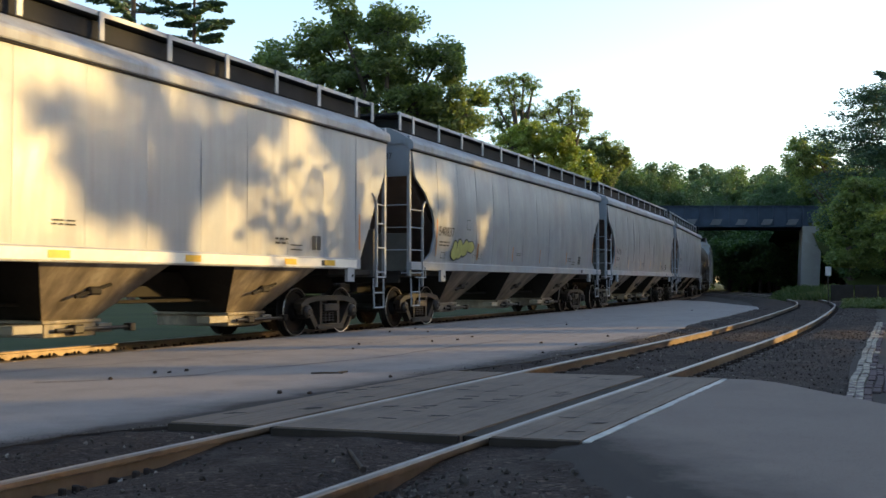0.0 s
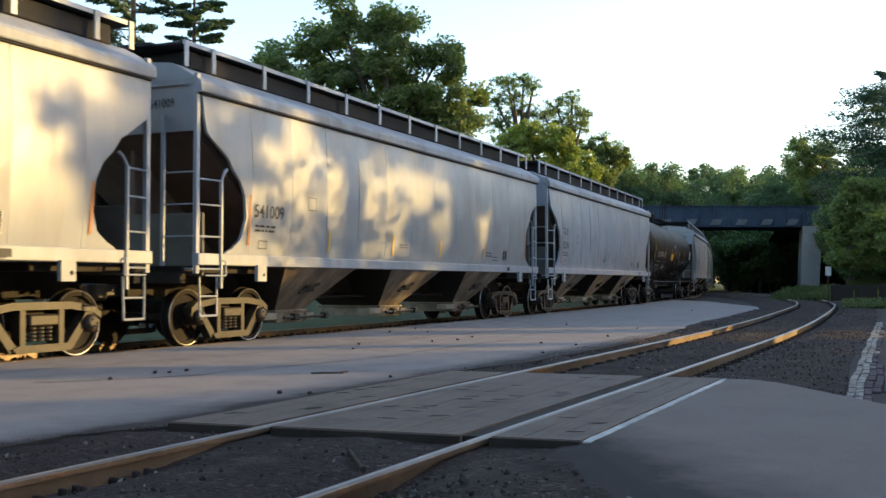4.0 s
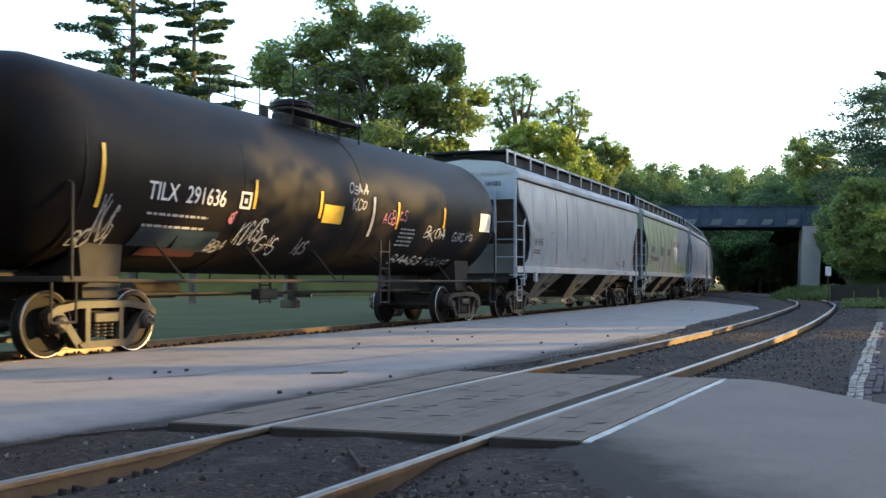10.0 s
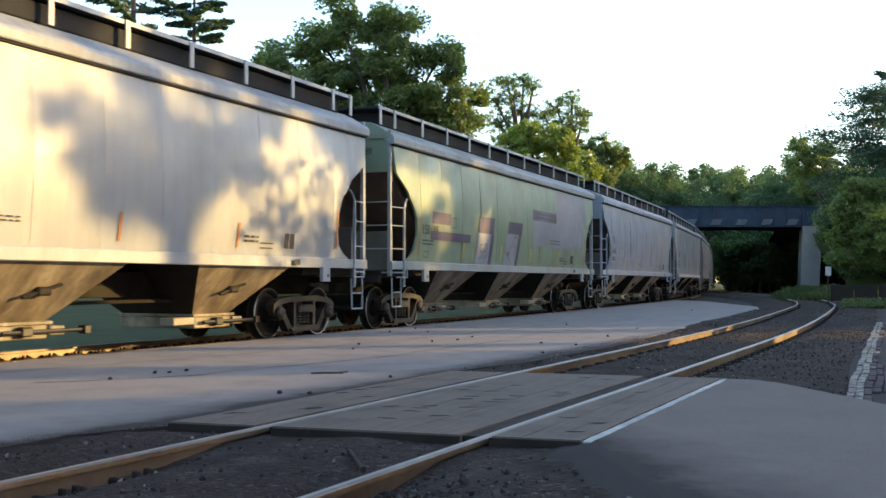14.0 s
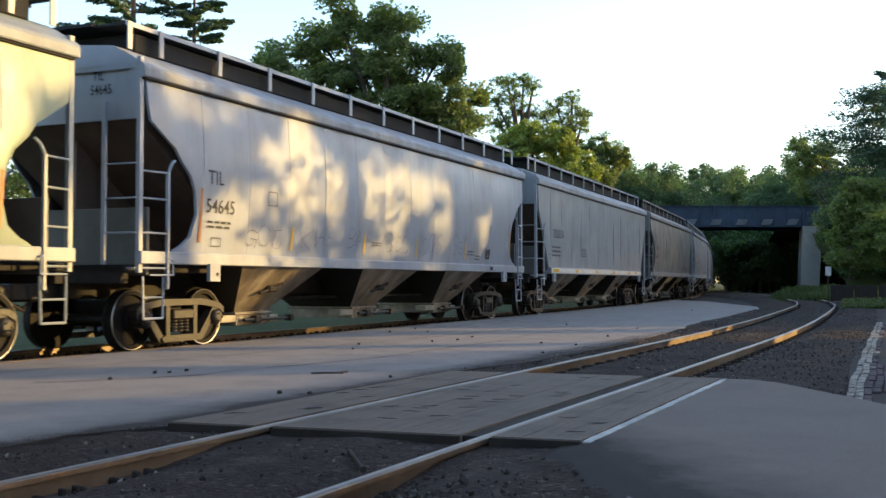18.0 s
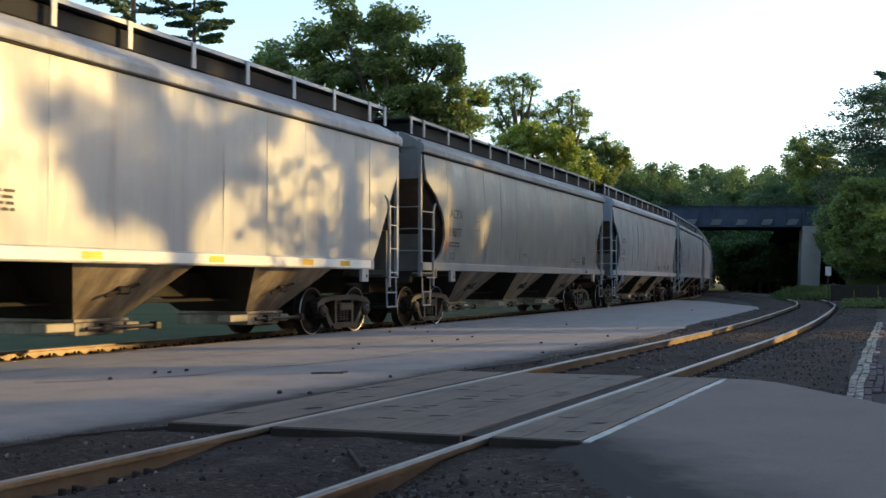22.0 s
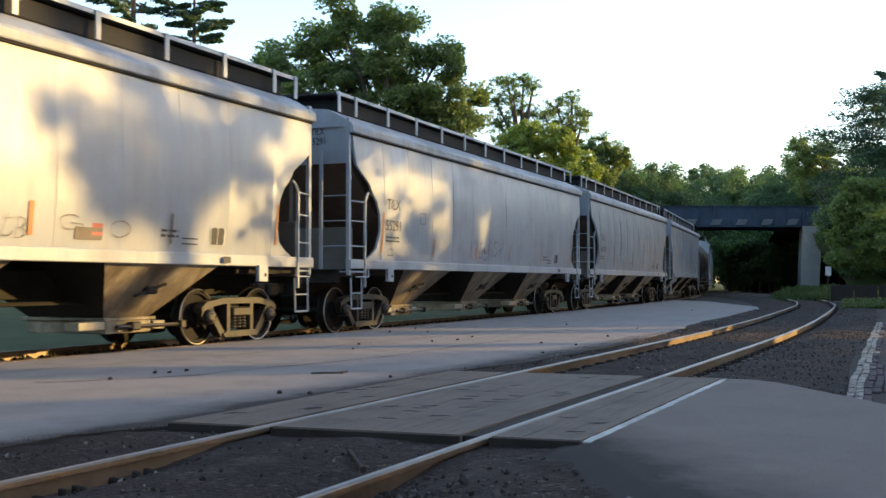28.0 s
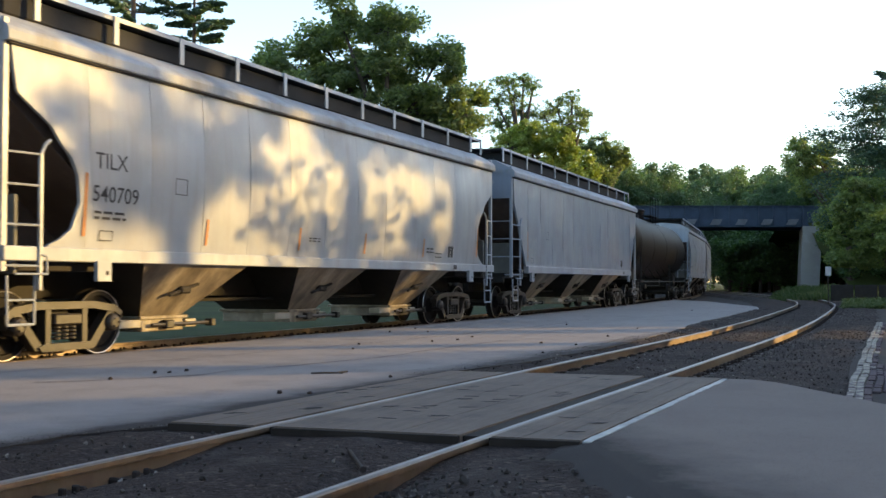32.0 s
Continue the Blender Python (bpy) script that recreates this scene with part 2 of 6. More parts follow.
def stone_mat():
    def build(nt, b):
        g = nt.nodes.new("ShaderNodeNewGeometry")
        c = ramp(nt, g.outputs["Random Per Island"], [(0.0, (0.026, 0.021, 0.018)), (0.5, (0.05, 0.042, 0.037)), (0.88, (0.09, 0.078, 0.07)), (1.0, (0.26, 0.235, 0.21))])
        nt.links.new(c, b.inputs["Base Color"])
        b.inputs["Roughness"].default_value = 0.9
        b.inputs["Specular IOR Level"].default_value = 0.12
        bump(nt, b, noise_tex(nt, coords(nt, world_space=True), 60, 3), 0.3)
    return material("crushed_stone", build)


def leaf_mat(name, a, b_, c_, through_light=0.35):
    def build(nt, b):
        g = nt.nodes.new("ShaderNodeNewGeometry")
        n = noise_tex(nt, coords(nt), 0.5, 3)
        col = ramp(nt, g.outputs["Random Per Island"], [(0.0, a), (0.5, b_), (1.0, c_)])
        col = mix(nt, col, a, ramp(nt, n, [(0.4, (0, 0, 0)), (0.7, (0.7, 0.7, 0.7))]))
        nt.links.new(col, b.inputs["Base Color"])
        b.inputs["Roughness"].default_value = 0.55
        tr = nt.nodes.new("ShaderNodeBsdfTranslucent")
        nt.links.new(mix(nt, col, (0.85, 1.0, 0.4), 1.0, "MULTIPLY"), tr.inputs[0])
        ms = nd(nt, "ShaderNodeMixShader", Fac=through_light)
        nt.links.new(b.outputs[0], ms.inputs[1])
        nt.links.new(tr.outputs[0], ms.inputs[2])
        nt.links.new(ms.outputs[0], nt.nodes["Material Output"].inputs[0])
    return material(name, build)


M_STONE = stone_mat()
M_BALLAST = ballast_mat()
M_BOARD = board_mat()
M_BOLT = plain("dark_bolt_patch", (0.05, 0.043, 0.038), 0.8, 0, 20, 0.4, world_space=True)
M_ASPHALT = asphalt_mat("old_grey_asphalt", (0.245, 0.217, 0.200), (0.152, 0.133, 0.122), 1.6, (0.265, 0.235, 0.215), ((-0.887, 0.461, 0.0), 5.285, 0.42))
M_ROAD = asphalt_mat("blue_grey_road_asphalt", (0.172, 0.139, 0.118), (0.118, 0.095, 0.080), 0.7, (0.19, 0.156, 0.134), ((0.983, 0.182, 0.0), 2.02, 0.55))
L_MAPLE = leaf_mat("maple_leaves", (0.125, 0.165, 0.085), (0.195, 0.245, 0.11), (0.31, 0.355, 0.145), 0.6)
L_LIME = leaf_mat("light_green_leaves", (0.19, 0.235, 0.055), (0.29, 0.34, 0.08), (0.40, 0.43, 0.12), 0.5)
L_THIN = leaf_mat("small_pale_leaves", (0.10, 0.15, 0.06), (0.15, 0.215, 0.075), (0.24, 0.30, 0.105), 0.58)
L_PINE = leaf_mat("pine_needles", (0.052, 0.098, 0.078), (0.084, 0.142, 0.108), (0.125, 0.182, 0.132), 0.45)
L_DARK = leaf_mat("dark_wood_leaves", (0.052, 0.097, 0.044), (0.083, 0.148, 0.058), (0.13, 0.205, 0.08), 0.5)
# leaf colour lightened to stand for haze over the distant wood
L_WOOD = leaf_mat("haze_lightened_wood_leaves", (0.065, 0.115, 0.065), (0.095, 0.16, 0.085), (0.14, 0.205, 0.11), 0.5)
L_ROADSIDE = leaf_mat("olive_green_leaves", (0.13, 0.175, 0.06), (0.2, 0.26, 0.08), (0.33, 0.37, 0.12), 0.5)
L_GRASS = leaf_mat("grass_blades", (0.05, 0.08, 0.024), (0.085, 0.125, 0.036), (0.17, 0.18, 0.08), 0.3)


# ---- mesh helpers ----
class Geo:
    """Vertices and faces of one mesh, put together from simple solids."""

    def __init__(self):
        self.v, self.f = [], []

    def add(self, v, f):
        k = len(self.v)
        self.v += [tuple(p) for p in v]
        self.f += [tuple(i + k for i in q) for q in f]
        return self

    def box(self, x0, x1, y0, y1, z0, z1, b=0.0):
        if b <= 0:
            return self.add([(x, y, z) for z in (z0, z1) for y in (y0, y1) for x in (x0, x1)],
                            [(0, 2, 3, 1), (4, 5, 7, 6), (0, 1, 5, 4), (2, 6, 7, 3), (0, 4, 6, 2), (1, 3, 7, 5)])
        v, f = [], []
        lo, hi = (x0, y0, z0), (x1, y1, z1)
        idx = {}
        for sx in (0, 1):
            for sy in (0, 1):
                for sz in (0, 1):
                    for ax in range(3):
                        p = []
                        for d, s_ in enumerate((sx, sy, sz)):
                            e = hi[d] if s_ else lo[d]
                            p.append(e if d == ax else e + (-b if s_ else b))
                        idx[sx, sy, sz, ax] = len(v)
                        v.append(p)
        for ax in range(3):
            for s_ in (0, 1):
                q = []
                for a_, b_ in ((0, 0), (1, 0), (1, 1), (0, 1)):
                    key = [a_, b_]
                    key.insert(ax, s_)
                    q.append(idx[(*key, ax)])
                f.append(q if (s_ == 1) != (ax == 1) else q[::-1])
        for ax in range(3):
            o1, o2 = [d for d in range(3) if d != ax]
            for a_ in (0, 1):
                for b_ in (0, 1):
                    k0, k1 = [0, 0, 0], [0, 0, 0]
                    k0[ax], k1[ax] = 0, 1
                    k0[o1] = k1[o1] = a_
                    k0[o2] = k1[o2] = b_
                    f.append([idx[(*k0, o1)], idx[(*k1, o1)], idx[(*k1, o2)], idx[(*k0, o2)]])
        for sx in (0, 1):
            for sy in (0, 1):
                for sz in (0, 1):
                    f.append([idx[sx, sy, sz, 0], idx[sx, sy, sz, 1], idx[sx, sy, sz, 2]])
        return self.add(v, f)

    def tube(self, p0, p1, r, n=8, r1=None, caps=True):
        p0, p1 = Vector(p0), Vector(p1)
        d = (p1 - p0).normalized()
        a = d.orthogonal().normalized()
        b = d.cross(a)
        r1 = r if r1 is None else r1
        v = []
        for p, q in ((p0, r), (p1, r1)):
            v += [p + (a * math.cos(t) + b * math.sin(t)) * q for t in [2 * math.pi * i / n for i in range(n)]]
        f = [(i, (i + 1) % n, n + (i + 1) % n, n + i) for i in range(n)]
        if caps:
            f += [tuple(range(n))[::-1], tuple(range(n, 2 * n))]
        return self.add(v, f)

    def path(self, pts, r, n=6):
        for p, q in zip(pts[:-1], pts[1:]):
            self.tube(p, q, r, n)
        return self

    def prism(self, poly, y0, y1):
        """A polygon in x and z, thick along y."""
        n = len(poly)
        v = [(x, y0, z) for x, z in poly] + [(x, y1, z) for x, z in poly]
        return self.add(v, [tuple(range(n)), tuple(range(n, 2 * n))[::-1]] + [(i, n + i, n + (i + 1) % n, (i + 1) % n) for i in range(n)])

    def slab(self, poly, z0, z1):
        """A polygon in x and y, thick along z."""
        n = len(poly)
        v = [(x, y, z0) for x, y in poly] + [(x, y, z1) for x, y in poly]
        return self.add(v, [tuple(range(n))[::-1], tuple(range(n, 2 * n))] + [(i, (i + 1) % n, n + (i + 1) % n, n + i) for i in range(n)])

    def lathe(self, rings, axis="y", n=24):
        """rings: (place along the axis, radius); closed at both ends where the radius is 0."""
        v, f = [], []
        for a, r in rings:
            for i in range(n):
                t = 2 * math.pi * i / n
                c, s_ = r * math.cos(t), r * math.sin(t)
                v.append((c, a, s_) if axis == "y" else (a, c, s_) if axis == "x" else (c, s_, a))
        for k in range(len(rings) - 1):
            f += [(k * n + i, k * n + (i + 1) % n, (k + 1) * n + (i + 1) % n, (k + 1) * n + i) for i in range(n)]
        return self.add(v, f)

    def mesh(self, name, mat, smooth=False):
        m = bpy.data.meshes.new(name)
        m.from_pydata(self.v, [], self.f)
        if mat:
            m.materials.append(mat)
        if smooth:
            m.polygons.foreach_set("use_smooth", [True] * len(m.polygons))
        fix_normals(m)
        return m


def fix_normals(m):
    bm = bmesh.new()
    bm.from_mesh(m)
    bmesh.ops.recalc_face_normals(bm, faces=bm.faces)
    bm.to_mesh(m)
    bm.free()


def part(name, geo, mat, parent, label="", at=None, smooth=False, color=None):
    """One mesh object under a thing or a part."""
    data = geo.mesh(name, mat, smooth) if isinstance(geo, Geo) else geo
    ob = new(name, data)
    ob.parent = parent
    if at is not None:
        ob.matrix_basis = at
    if color:
        ob.color = (*color, 1)
    if label:
        ob["label"] = label
    return ob


def thing(name, label, category, group="", kind="", at=None):
    ob = tagged(new(name), label, category, group, kind)
    if at is not None:
        ob.matrix_basis = at
    return ob


# ---- the two tracks ----
class Line:
    """A track's centre line: places and headings along it, by integration."""

    def __init__(self, x, y, s0, s1, turn, start=0.0):
        n = int((s1 - s0) / 0.25) + 1
        self.s = np.linspace(s0, s1, n)
        h = np.array([turn(q) for q in self.s])
        ds = self.s[1] - self.s[0]
        mid = (h[1:] + h[:-1]) / 2
        cx = np.concatenate([[0], np.cumsum(np.sin(mid) * ds)])
        cy = np.concatenate([[0], np.cumsum(np.cos(mid) * ds)])
        self.h = h
        self.x = cx - np.interp(start, self.s, cx) + x
        self.y = cy - np.interp(start, self.s, cy) + y

    def at(self, s, off=0.0):
        h = float(np.interp(s, self.s, self.h))
        return float(np.interp(s, self.s, self.x)) + off * math.cos(h), float(np.interp(s, self.s, self.y)) - off * math.sin(h), h


def main_turn(s):
    if s < 0:
        return 0.4147
    q = min(s, 105.0)
    h = 0.4147 + 0.0003 * q - 0.0001232 * q * q / 2 + 0.000001296 * q ** 3 / 3
    if s > 105:
        h -= 0.002 * min(s - 105, 90)
    return h


MAIN = Line(-8.892, 8.0, -260, 400, main_turn, -6.0)
ZT = -0.067


def side_turn(u):
    d = np.interp(u, [-60, 8, 20, 34, 62, 110], [25.4, 25.4, 22.6, 21.6, 9.0, 7.0])
    return radians(float(d))


SIDE = Line(0.76, 9.34, -40, 110, side_turn)
RAIL_SECTION = [(-0.075, -0.17), (0.075, -0.17), (0.075, -0.155), (0.012, -0.135), (0.012, -0.045), (0.036, -0.035), (0.036, -0.008), (0.026, -0.001)]
RAIL_SECTION += [(-0.026, -0.001), (-0.036, -0.008), (-0.036, -0.035), (-0.012, -0.045), (-0.012, -0.135), (-0.075, -0.155)]


def sweep(line, s0, s1, step, section, off, z, closed=True):
    """A section of (across, up) carried along a track."""
    g = Geo()
    n = len(section)
    rows = int(round((s1 - s0) / step)) + 1
    for i in range(rows):
        s = s0 + (s1 - s0) * i / (rows - 1)
        for a, b in section:
            x, y, _ = line.at(s, off + a)
            g.v.append((x, y, z + b))
    m = n if closed else n - 1
    for i in range(rows - 1):
        g.f += [(i * n + k, i * n + (k + 1) % n, (i + 1) * n + (k + 1) % n, (i + 1) * n + k) for k in range(m)]
    return g


def build_track(name, line, s0, s1, z, label, tie_range, step, rnd):
    top = thing(name, label, "railway track", kind="structure")
    for side in (-0.753, 0.753):
        part("rail", sweep(line, s0, s1, step, RAIL_SECTION, side, z), M_RAIL, top, "rusty steel rail with worn head")
        part("rail_head", sweep(line, s0, s1, step, [(-0.012, 0.0), (-0.008, 0.002), (0.008, 0.002), (0.012, 0.0)], side, z, False), M_RAILTOP, top, "polished running surface")
    tie = Geo().box(-0.11, 0.11, -1.3, 1.3, -0.16, 0.0, 0.012).mesh("tie", M_TIE)
    plate = Geo().box(-0.09, 0.09, -0.18, 0.18, -0.005, 0.012).mesh("tie_plate", M_SPIKE)
    clip = Geo()
    for a, q in ((-0.045, -0.105), (0.05, -0.1), (-0.05, 0.1), (0.045, 0.105)):
        clip.box(a - 0.014, a + 0.014, q - 0.02, q + 0.02, 0.0, 0.052, 0.006)
    clip.box(-0.155, -0.118, -0.085, 0.085, -0.02, 0.026, 0.01).box(0.118, 0.155, -0.085, 0.085, -0.02, 0.026, 0.01)
    clip = clip.mesh("rail_anchor", M_SPIKE)
    s = tie_range[0]
    while s < tie_range[1]:
        x, y, h = line.at(s)
        m = pose(x, y, z - 0.125 + rnd.uniform(-0.008, 0.004), 0, 0, 90 - math.degrees(h) + rnd.uniform(-1.2, 1.2))
        part("tie", tie, None, top, at=m)
        for side in (-0.753, 0.753):
            x2, y2, _ = line.at(s, side)
            at = pose(x2, y2, z - 0.125, 0, 0, 90 - math.degrees(h))
            part("tie_plate", plate, None, top, at=at)
            part("rail_anchor", clip, None, top, at=at)
        s += 0.53
    return top


RND = random.Random(7)
build_track("main_track", MAIN, -225, 330, ZT, "mainline railway track on timber ties curving towards the bridge", (-8, 62), 1.0, RND)
build_track("side_track", SIDE, -16, 108, 0.0, "rusty side track running over a timber road crossing", (-8.5, 42), 0.5, RND)
# ---- ground, pavement, road ----
def ground_sheet():
    g = Geo()
    n = 90
    xs = [math.copysign(abs(a) ** 2.6, a) * 1800 for a in np.linspace(-1, 1, n)]
    ys = [math.copysign(abs(a) ** 2.6, a) * 1800 + 30 for a in np.linspace(-1, 1, n)]
    for y in ys:
        for x in xs:
            g.v.append((x, y, -0.30 + 0.05 * noise.noise((x * 0.2, y * 0.2, 0))))
    g.f = [(j * n + i, j * n + i + 1, (j + 1) * n + i + 1, (j + 1) * n + i) for j in range(n - 1) for i in range(n - 1)]
    return g


tagged(new("ground", ground_sheet().mesh("ground", M_GRASS, True)), "mown green grass field beside the railway", "grass", kind="structure")


def bed(name, line, s0, s1, z, sec, label, mat):
    """A bed of ballast and dirt, roughened."""
    g = sweep(line, s0, s1, 0.125 if line is SIDE else 0.35, sec, 0, z, False)
    r = random.Random(3)
    n = len(sec)
    g.v = [(x, y, q + (r.uniform(-0.012, 0.012) if 0 < i % n < n - 1 else 0)) for i, (x, y, q) in enumerate(g.v)]
    if line is SIDE:
        # gravel lies flush with the ends of the boards and with the road
        rows = len(g.v) // n
        for i, (x, y, q) in enumerate(g.v):
            u, o = s0 + (s1 - s0) * (i // n) / (rows - 1), sec[i % n][0]
            k = min(max((u + 4.3) / 0.9, 0), 1) if u < -3.2 + 0.145 * o else 0.0 if u > -2.7 + 0.145 * o else 1.0
            if o > 1.1 and u < -2.95 + 0.145 * o:
                k = 1.0 if o < 3.9 else 0.0
            if -1.6 < o < 3.9 and k:
                g.v[i] = (x, y, q + (max(q, -0.052) - q) * k)
    tagged(new(name, g.mesh(name, mat, True)), label, "ballast", kind="structure")


MAIN_SECTION = [(-2.4, -0.32), (-1.7, -0.17), (-1.2, -0.15), (-0.6, -0.15), (0, -0.15), (0.6, -0.15), (1.3, -0.15), (1.9, -0.30)]
SIDE_SECTION = [(-2.9, -0.30), (-2.4, -0.056), (-1.75, -0.053), (-1.3, -0.045), (-0.95, -0.11), (-0.8, -0.14), (-0.62, -0.13), (-0.42, -0.05), (0.0, -0.032), (0.42, -0.05), (0.62, -0.13), (0.8, -0.14), (0.95, -0.11), (1.2, -0.04), (1.8, -0.04), (2.25, -0.085), (3.2, -0.15), (4.0, -0.3)]
bed("main_ballast", MAIN, -225, 330, ZT, MAIN_SECTION, "dark crushed stone bed of the mainline track", M_BALLAST)
bed("side_ballast", SIDE, -16, 108, 0.0, SIDE_SECTION, "dark dirty crushed stone bed of the side track", M_BALLAST)
PAVE_FAR = [MAIN.at(s, 1.22)[:2] for s in np.arange(-28, 50, 2.0)]
PAVE_NEAR = [(13.4, 53.0), (12.5, 41.5), (11.6, 38.6), (8.2, 30.2), (6.3, 25.8), (4.4, 20.5), (2.75, 16.4), (1.2, 13.2), (0.1, 11.6), (-0.45, 10.6), (-1.86, 7.25), (-2.1, 7.1), (-2.45, 6.75), (-2.7, 6.2), (-4.4, 3.0), (-9, -6), (-14, -16)]


def pavement():
    r = random.Random(5)
    near = []
    for a, b in zip(PAVE_NEAR[:-1], PAVE_NEAR[1:]):
        k = max(1, int(math.dist(a, b) / 0.5))
        for i in range(k):
            t = i / k
            j = 0.05 if a[1] > 11 or a[1] < 7.2 else 0.0
            near.append((a[0] + (b[0] - a[0]) * t + r.uniform(-j, j), a[1] + (b[1] - a[1]) * t + r.uniform(-j, j)))
    return Geo().slab(PAVE_FAR + near, -0.34, -0.035)


tagged(new("pavement", pavement().mesh("pavement", M_ASPHALT)), "wide strip of old pale grey asphalt between the tracks", "pavement", kind="structure")
ROAD = [(0.90, 6.37), (0.86, 6.1), (0.93, 5.5), (0.98, 5.0), (1.0, 3.5), (0.95, 0.5), (0.6, -8), (9, -8), (5.2, 1.0), (3.75, 5.5), (3.52, 8.0), (3.44, 8.7), (3.36, 9.1), (3.29, 9.6), (3.2, 10.1), (3.05, 10.38), (2.86, 10.46)]
tagged(new("road", Geo().slab(ROAD, -0.34, -0.008).mesh("road", M_ROAD)), "smooth blue-grey asphalt road leading over the crossing", "road", kind="structure")


def edge_line():
    """The painted line, uneven along both its edges."""
    r = random.Random(6)
    g = Geo()
    n = 46
    for i in range(n):
        u = -2.69 + 4.52 * i / (n - 1)
        for o in (1.36 + r.uniform(-0.006, 0.006), 1.418 + r.uniform(-0.010, 0.006)):
            x, y, _ = SIDE.at(u, o)
            g.v += [(x, y, -0.03), (x, y, -0.003)]
    for i in range(n - 1):
        k = 4 * i
        g.f += [(k + 1, k + 5, k + 7, k + 3), (k, k + 4, k + 5, k + 1), (k + 2, k + 3, k + 7, k + 6)]
    g.f += [(0, 1, 3, 2), (4 * n - 4, 4 * n - 2, 4 * n - 1, 4 * n - 3)]
    return g


def shoulder():
    """The road's ragged margin, sloping down to the gravel."""
    r = random.Random(12)
    g = Geo()
    line = ROAD[:7]
    pts = []
    for (x0, y0), (x1, y1) in zip(line[:-1], line[1:]):
        k = max(2, int(math.dist((x0, y0), (x1, y1)) / 0.12))
        pts += [(x0 + (x1 - x0) * i / k, y0 + (y1 - y0) * i / k) for i in range(k)]
    for x, y in pts:
        g.v += [(x, y, -0.008), (x - 0.18 + r.uniform(-0.03, 0.03), y - 0.05, -0.03), (x - 0.42 + r.uniform(-0.08, 0.08), y - 0.1, -0.09)]
    g.f = [(3 * i + k, 3 * i + k + 1, 3 * i + k + 4, 3 * i + k + 3) for i in range(len(pts) - 1) for k in (0, 1)]
    return g


part("road_shoulder", shoulder(), M_ROAD, bpy.data.objects["road"], "dirty crumbling road margin", smooth=True)
part("edge_line", edge_line(), M_LINE, bpy.data.objects["road"], "worn white painted edge line")

YARD = [(7, 34), (12.2, 38), (16.8, 50), (25.5, 75), (34, 100), (34.5, 130), (20, 130), (18, 100), (10, 62), (3.5, 42)]
tagged(new("yard_ground", Geo().slab(YARD, -0.34, -0.235).mesh("yard_ground", M_DIRT)), "dark brown gravel ground between the tracks and the bridge", "ground", kind="structure")


def crack(pts, w, seed):
    """A dark crack in the pavement, uneven in width."""
    r = random.Random(seed)
    g = Geo()
    fine = []
    for a, b in zip(pts[:-1], pts[1:]):
        k = max(2, int(math.dist(a, b) / 0.25))
        fine += [(a[0] + (b[0] - a[0]) * j / k + r.uniform(-0.04, 0.04), a[1] + (b[1] - a[1]) * j / k + r.uniform(-0.05, 0.05)) for j in range(k)]
    for (x, y) in fine:
        q = w * r.uniform(0.25, 1.0)
        g.v += [(x, y - q, -0.031), (x, y + q, -0.031)]
    g.f = [(2 * i, 2 * i + 2, 2 * i + 3, 2 * i + 1) for i in range(len(fine) - 1)]
    part("crack", g, M_BALLAST, bpy.data.objects["pavement"])


crack([(-4.0, 10.3), (-3.3, 10.6), (-2.6, 11.2), (-2.2, 11.9), (-1.6, 12.6), (-0.9, 13.6), (-0.15, 15.3), (1.1, 17.9)], 0.03, 1)
crack([(-1.05, 9.0), (-0.8, 9.6), (-0.45, 10.6), (-0.05, 11.6)], 0.022, 2)
crack([(-5.0, 11.2), (-4.2, 12.4), (-3.0, 14.0), (-1.2, 17.0), (1.5, 22.0), (4.0, 28.0)], 0.028, 3)

# ---- timber crossing ----
crossing = thing("road_crossing", "worn grey timber crossing panels laid between the rails", "level crossing", kind="structure")


def crossing_panel(off0, off1, u0, u1, skew):
    """Planks side by side along the rails, each with its own ends."""
    k = 3
    for i in range(k):
        a, b = off0 + (off1 - off0) * i / k + 0.002, off0 + (off1 - off0) * (i + 1) / k - 0.002
        r = RND.uniform
        q = [SIDE.at(u0 + skew * a, a), SIDE.at(u0 + skew * b, b), SIDE.at(u1 + skew * b, b), SIDE.at(u1 + skew * a, a)]
        part("plank", Geo().slab([(x, y) for x, y, _ in q], -0.17, 0.003 + r(0, 0.004)), M_BOARD, crossing)


crossing_panel(-0.655, 0.605, -2.89, 1.62, 0.145)
crossing_panel(-1.42, -0.80, -2.89, 1.62, 0.145)
crossing_panel(0.805, 1.355, -2.89, 1.62, 0.145)
# raised dark fill stands for the shade in the gap beside each rail
for off0, off1 in ((-0.712, -0.657), (0.607, 0.712)):
    q = [SIDE.at(-2.85 + 0.145 * off0, off0), SIDE.at(-2.85 + 0.145 * off1, off1), SIDE.at(1.55 + 0.145 * off1, off1), SIDE.at(1.55 + 0.145 * off0, off0)]
    part("flangeway_fill", Geo().slab([(x, y) for x, y, _ in q], -0.17, -0.007), M_TIE, crossing, "dark strip for the shaded gap beside the rail")
# dark strips paint the shade along the planks' end faces
for off0, off1 in ((-0.655, 0.605), (-1.42, -0.80), (0.805, 1.355)):
    for u, w in ((-2.89, -0.035), (1.62, 0.035)):
        q = [SIDE.at(u + 0.145 * off0, off0), SIDE.at(u + 0.145 * off1, off1), SIDE.at(u + w + 0.145 * off1, off1), SIDE.at(u + w + 0.145 * off0, off0)]
        part("end_board", Geo().slab([(x, y) for x, y, _ in (q if w > 0 else q[::-1])], -0.17, -0.002), M_TIE, crossing, "dark strip for the shaded plank ends")
r4 = random.Random(4)


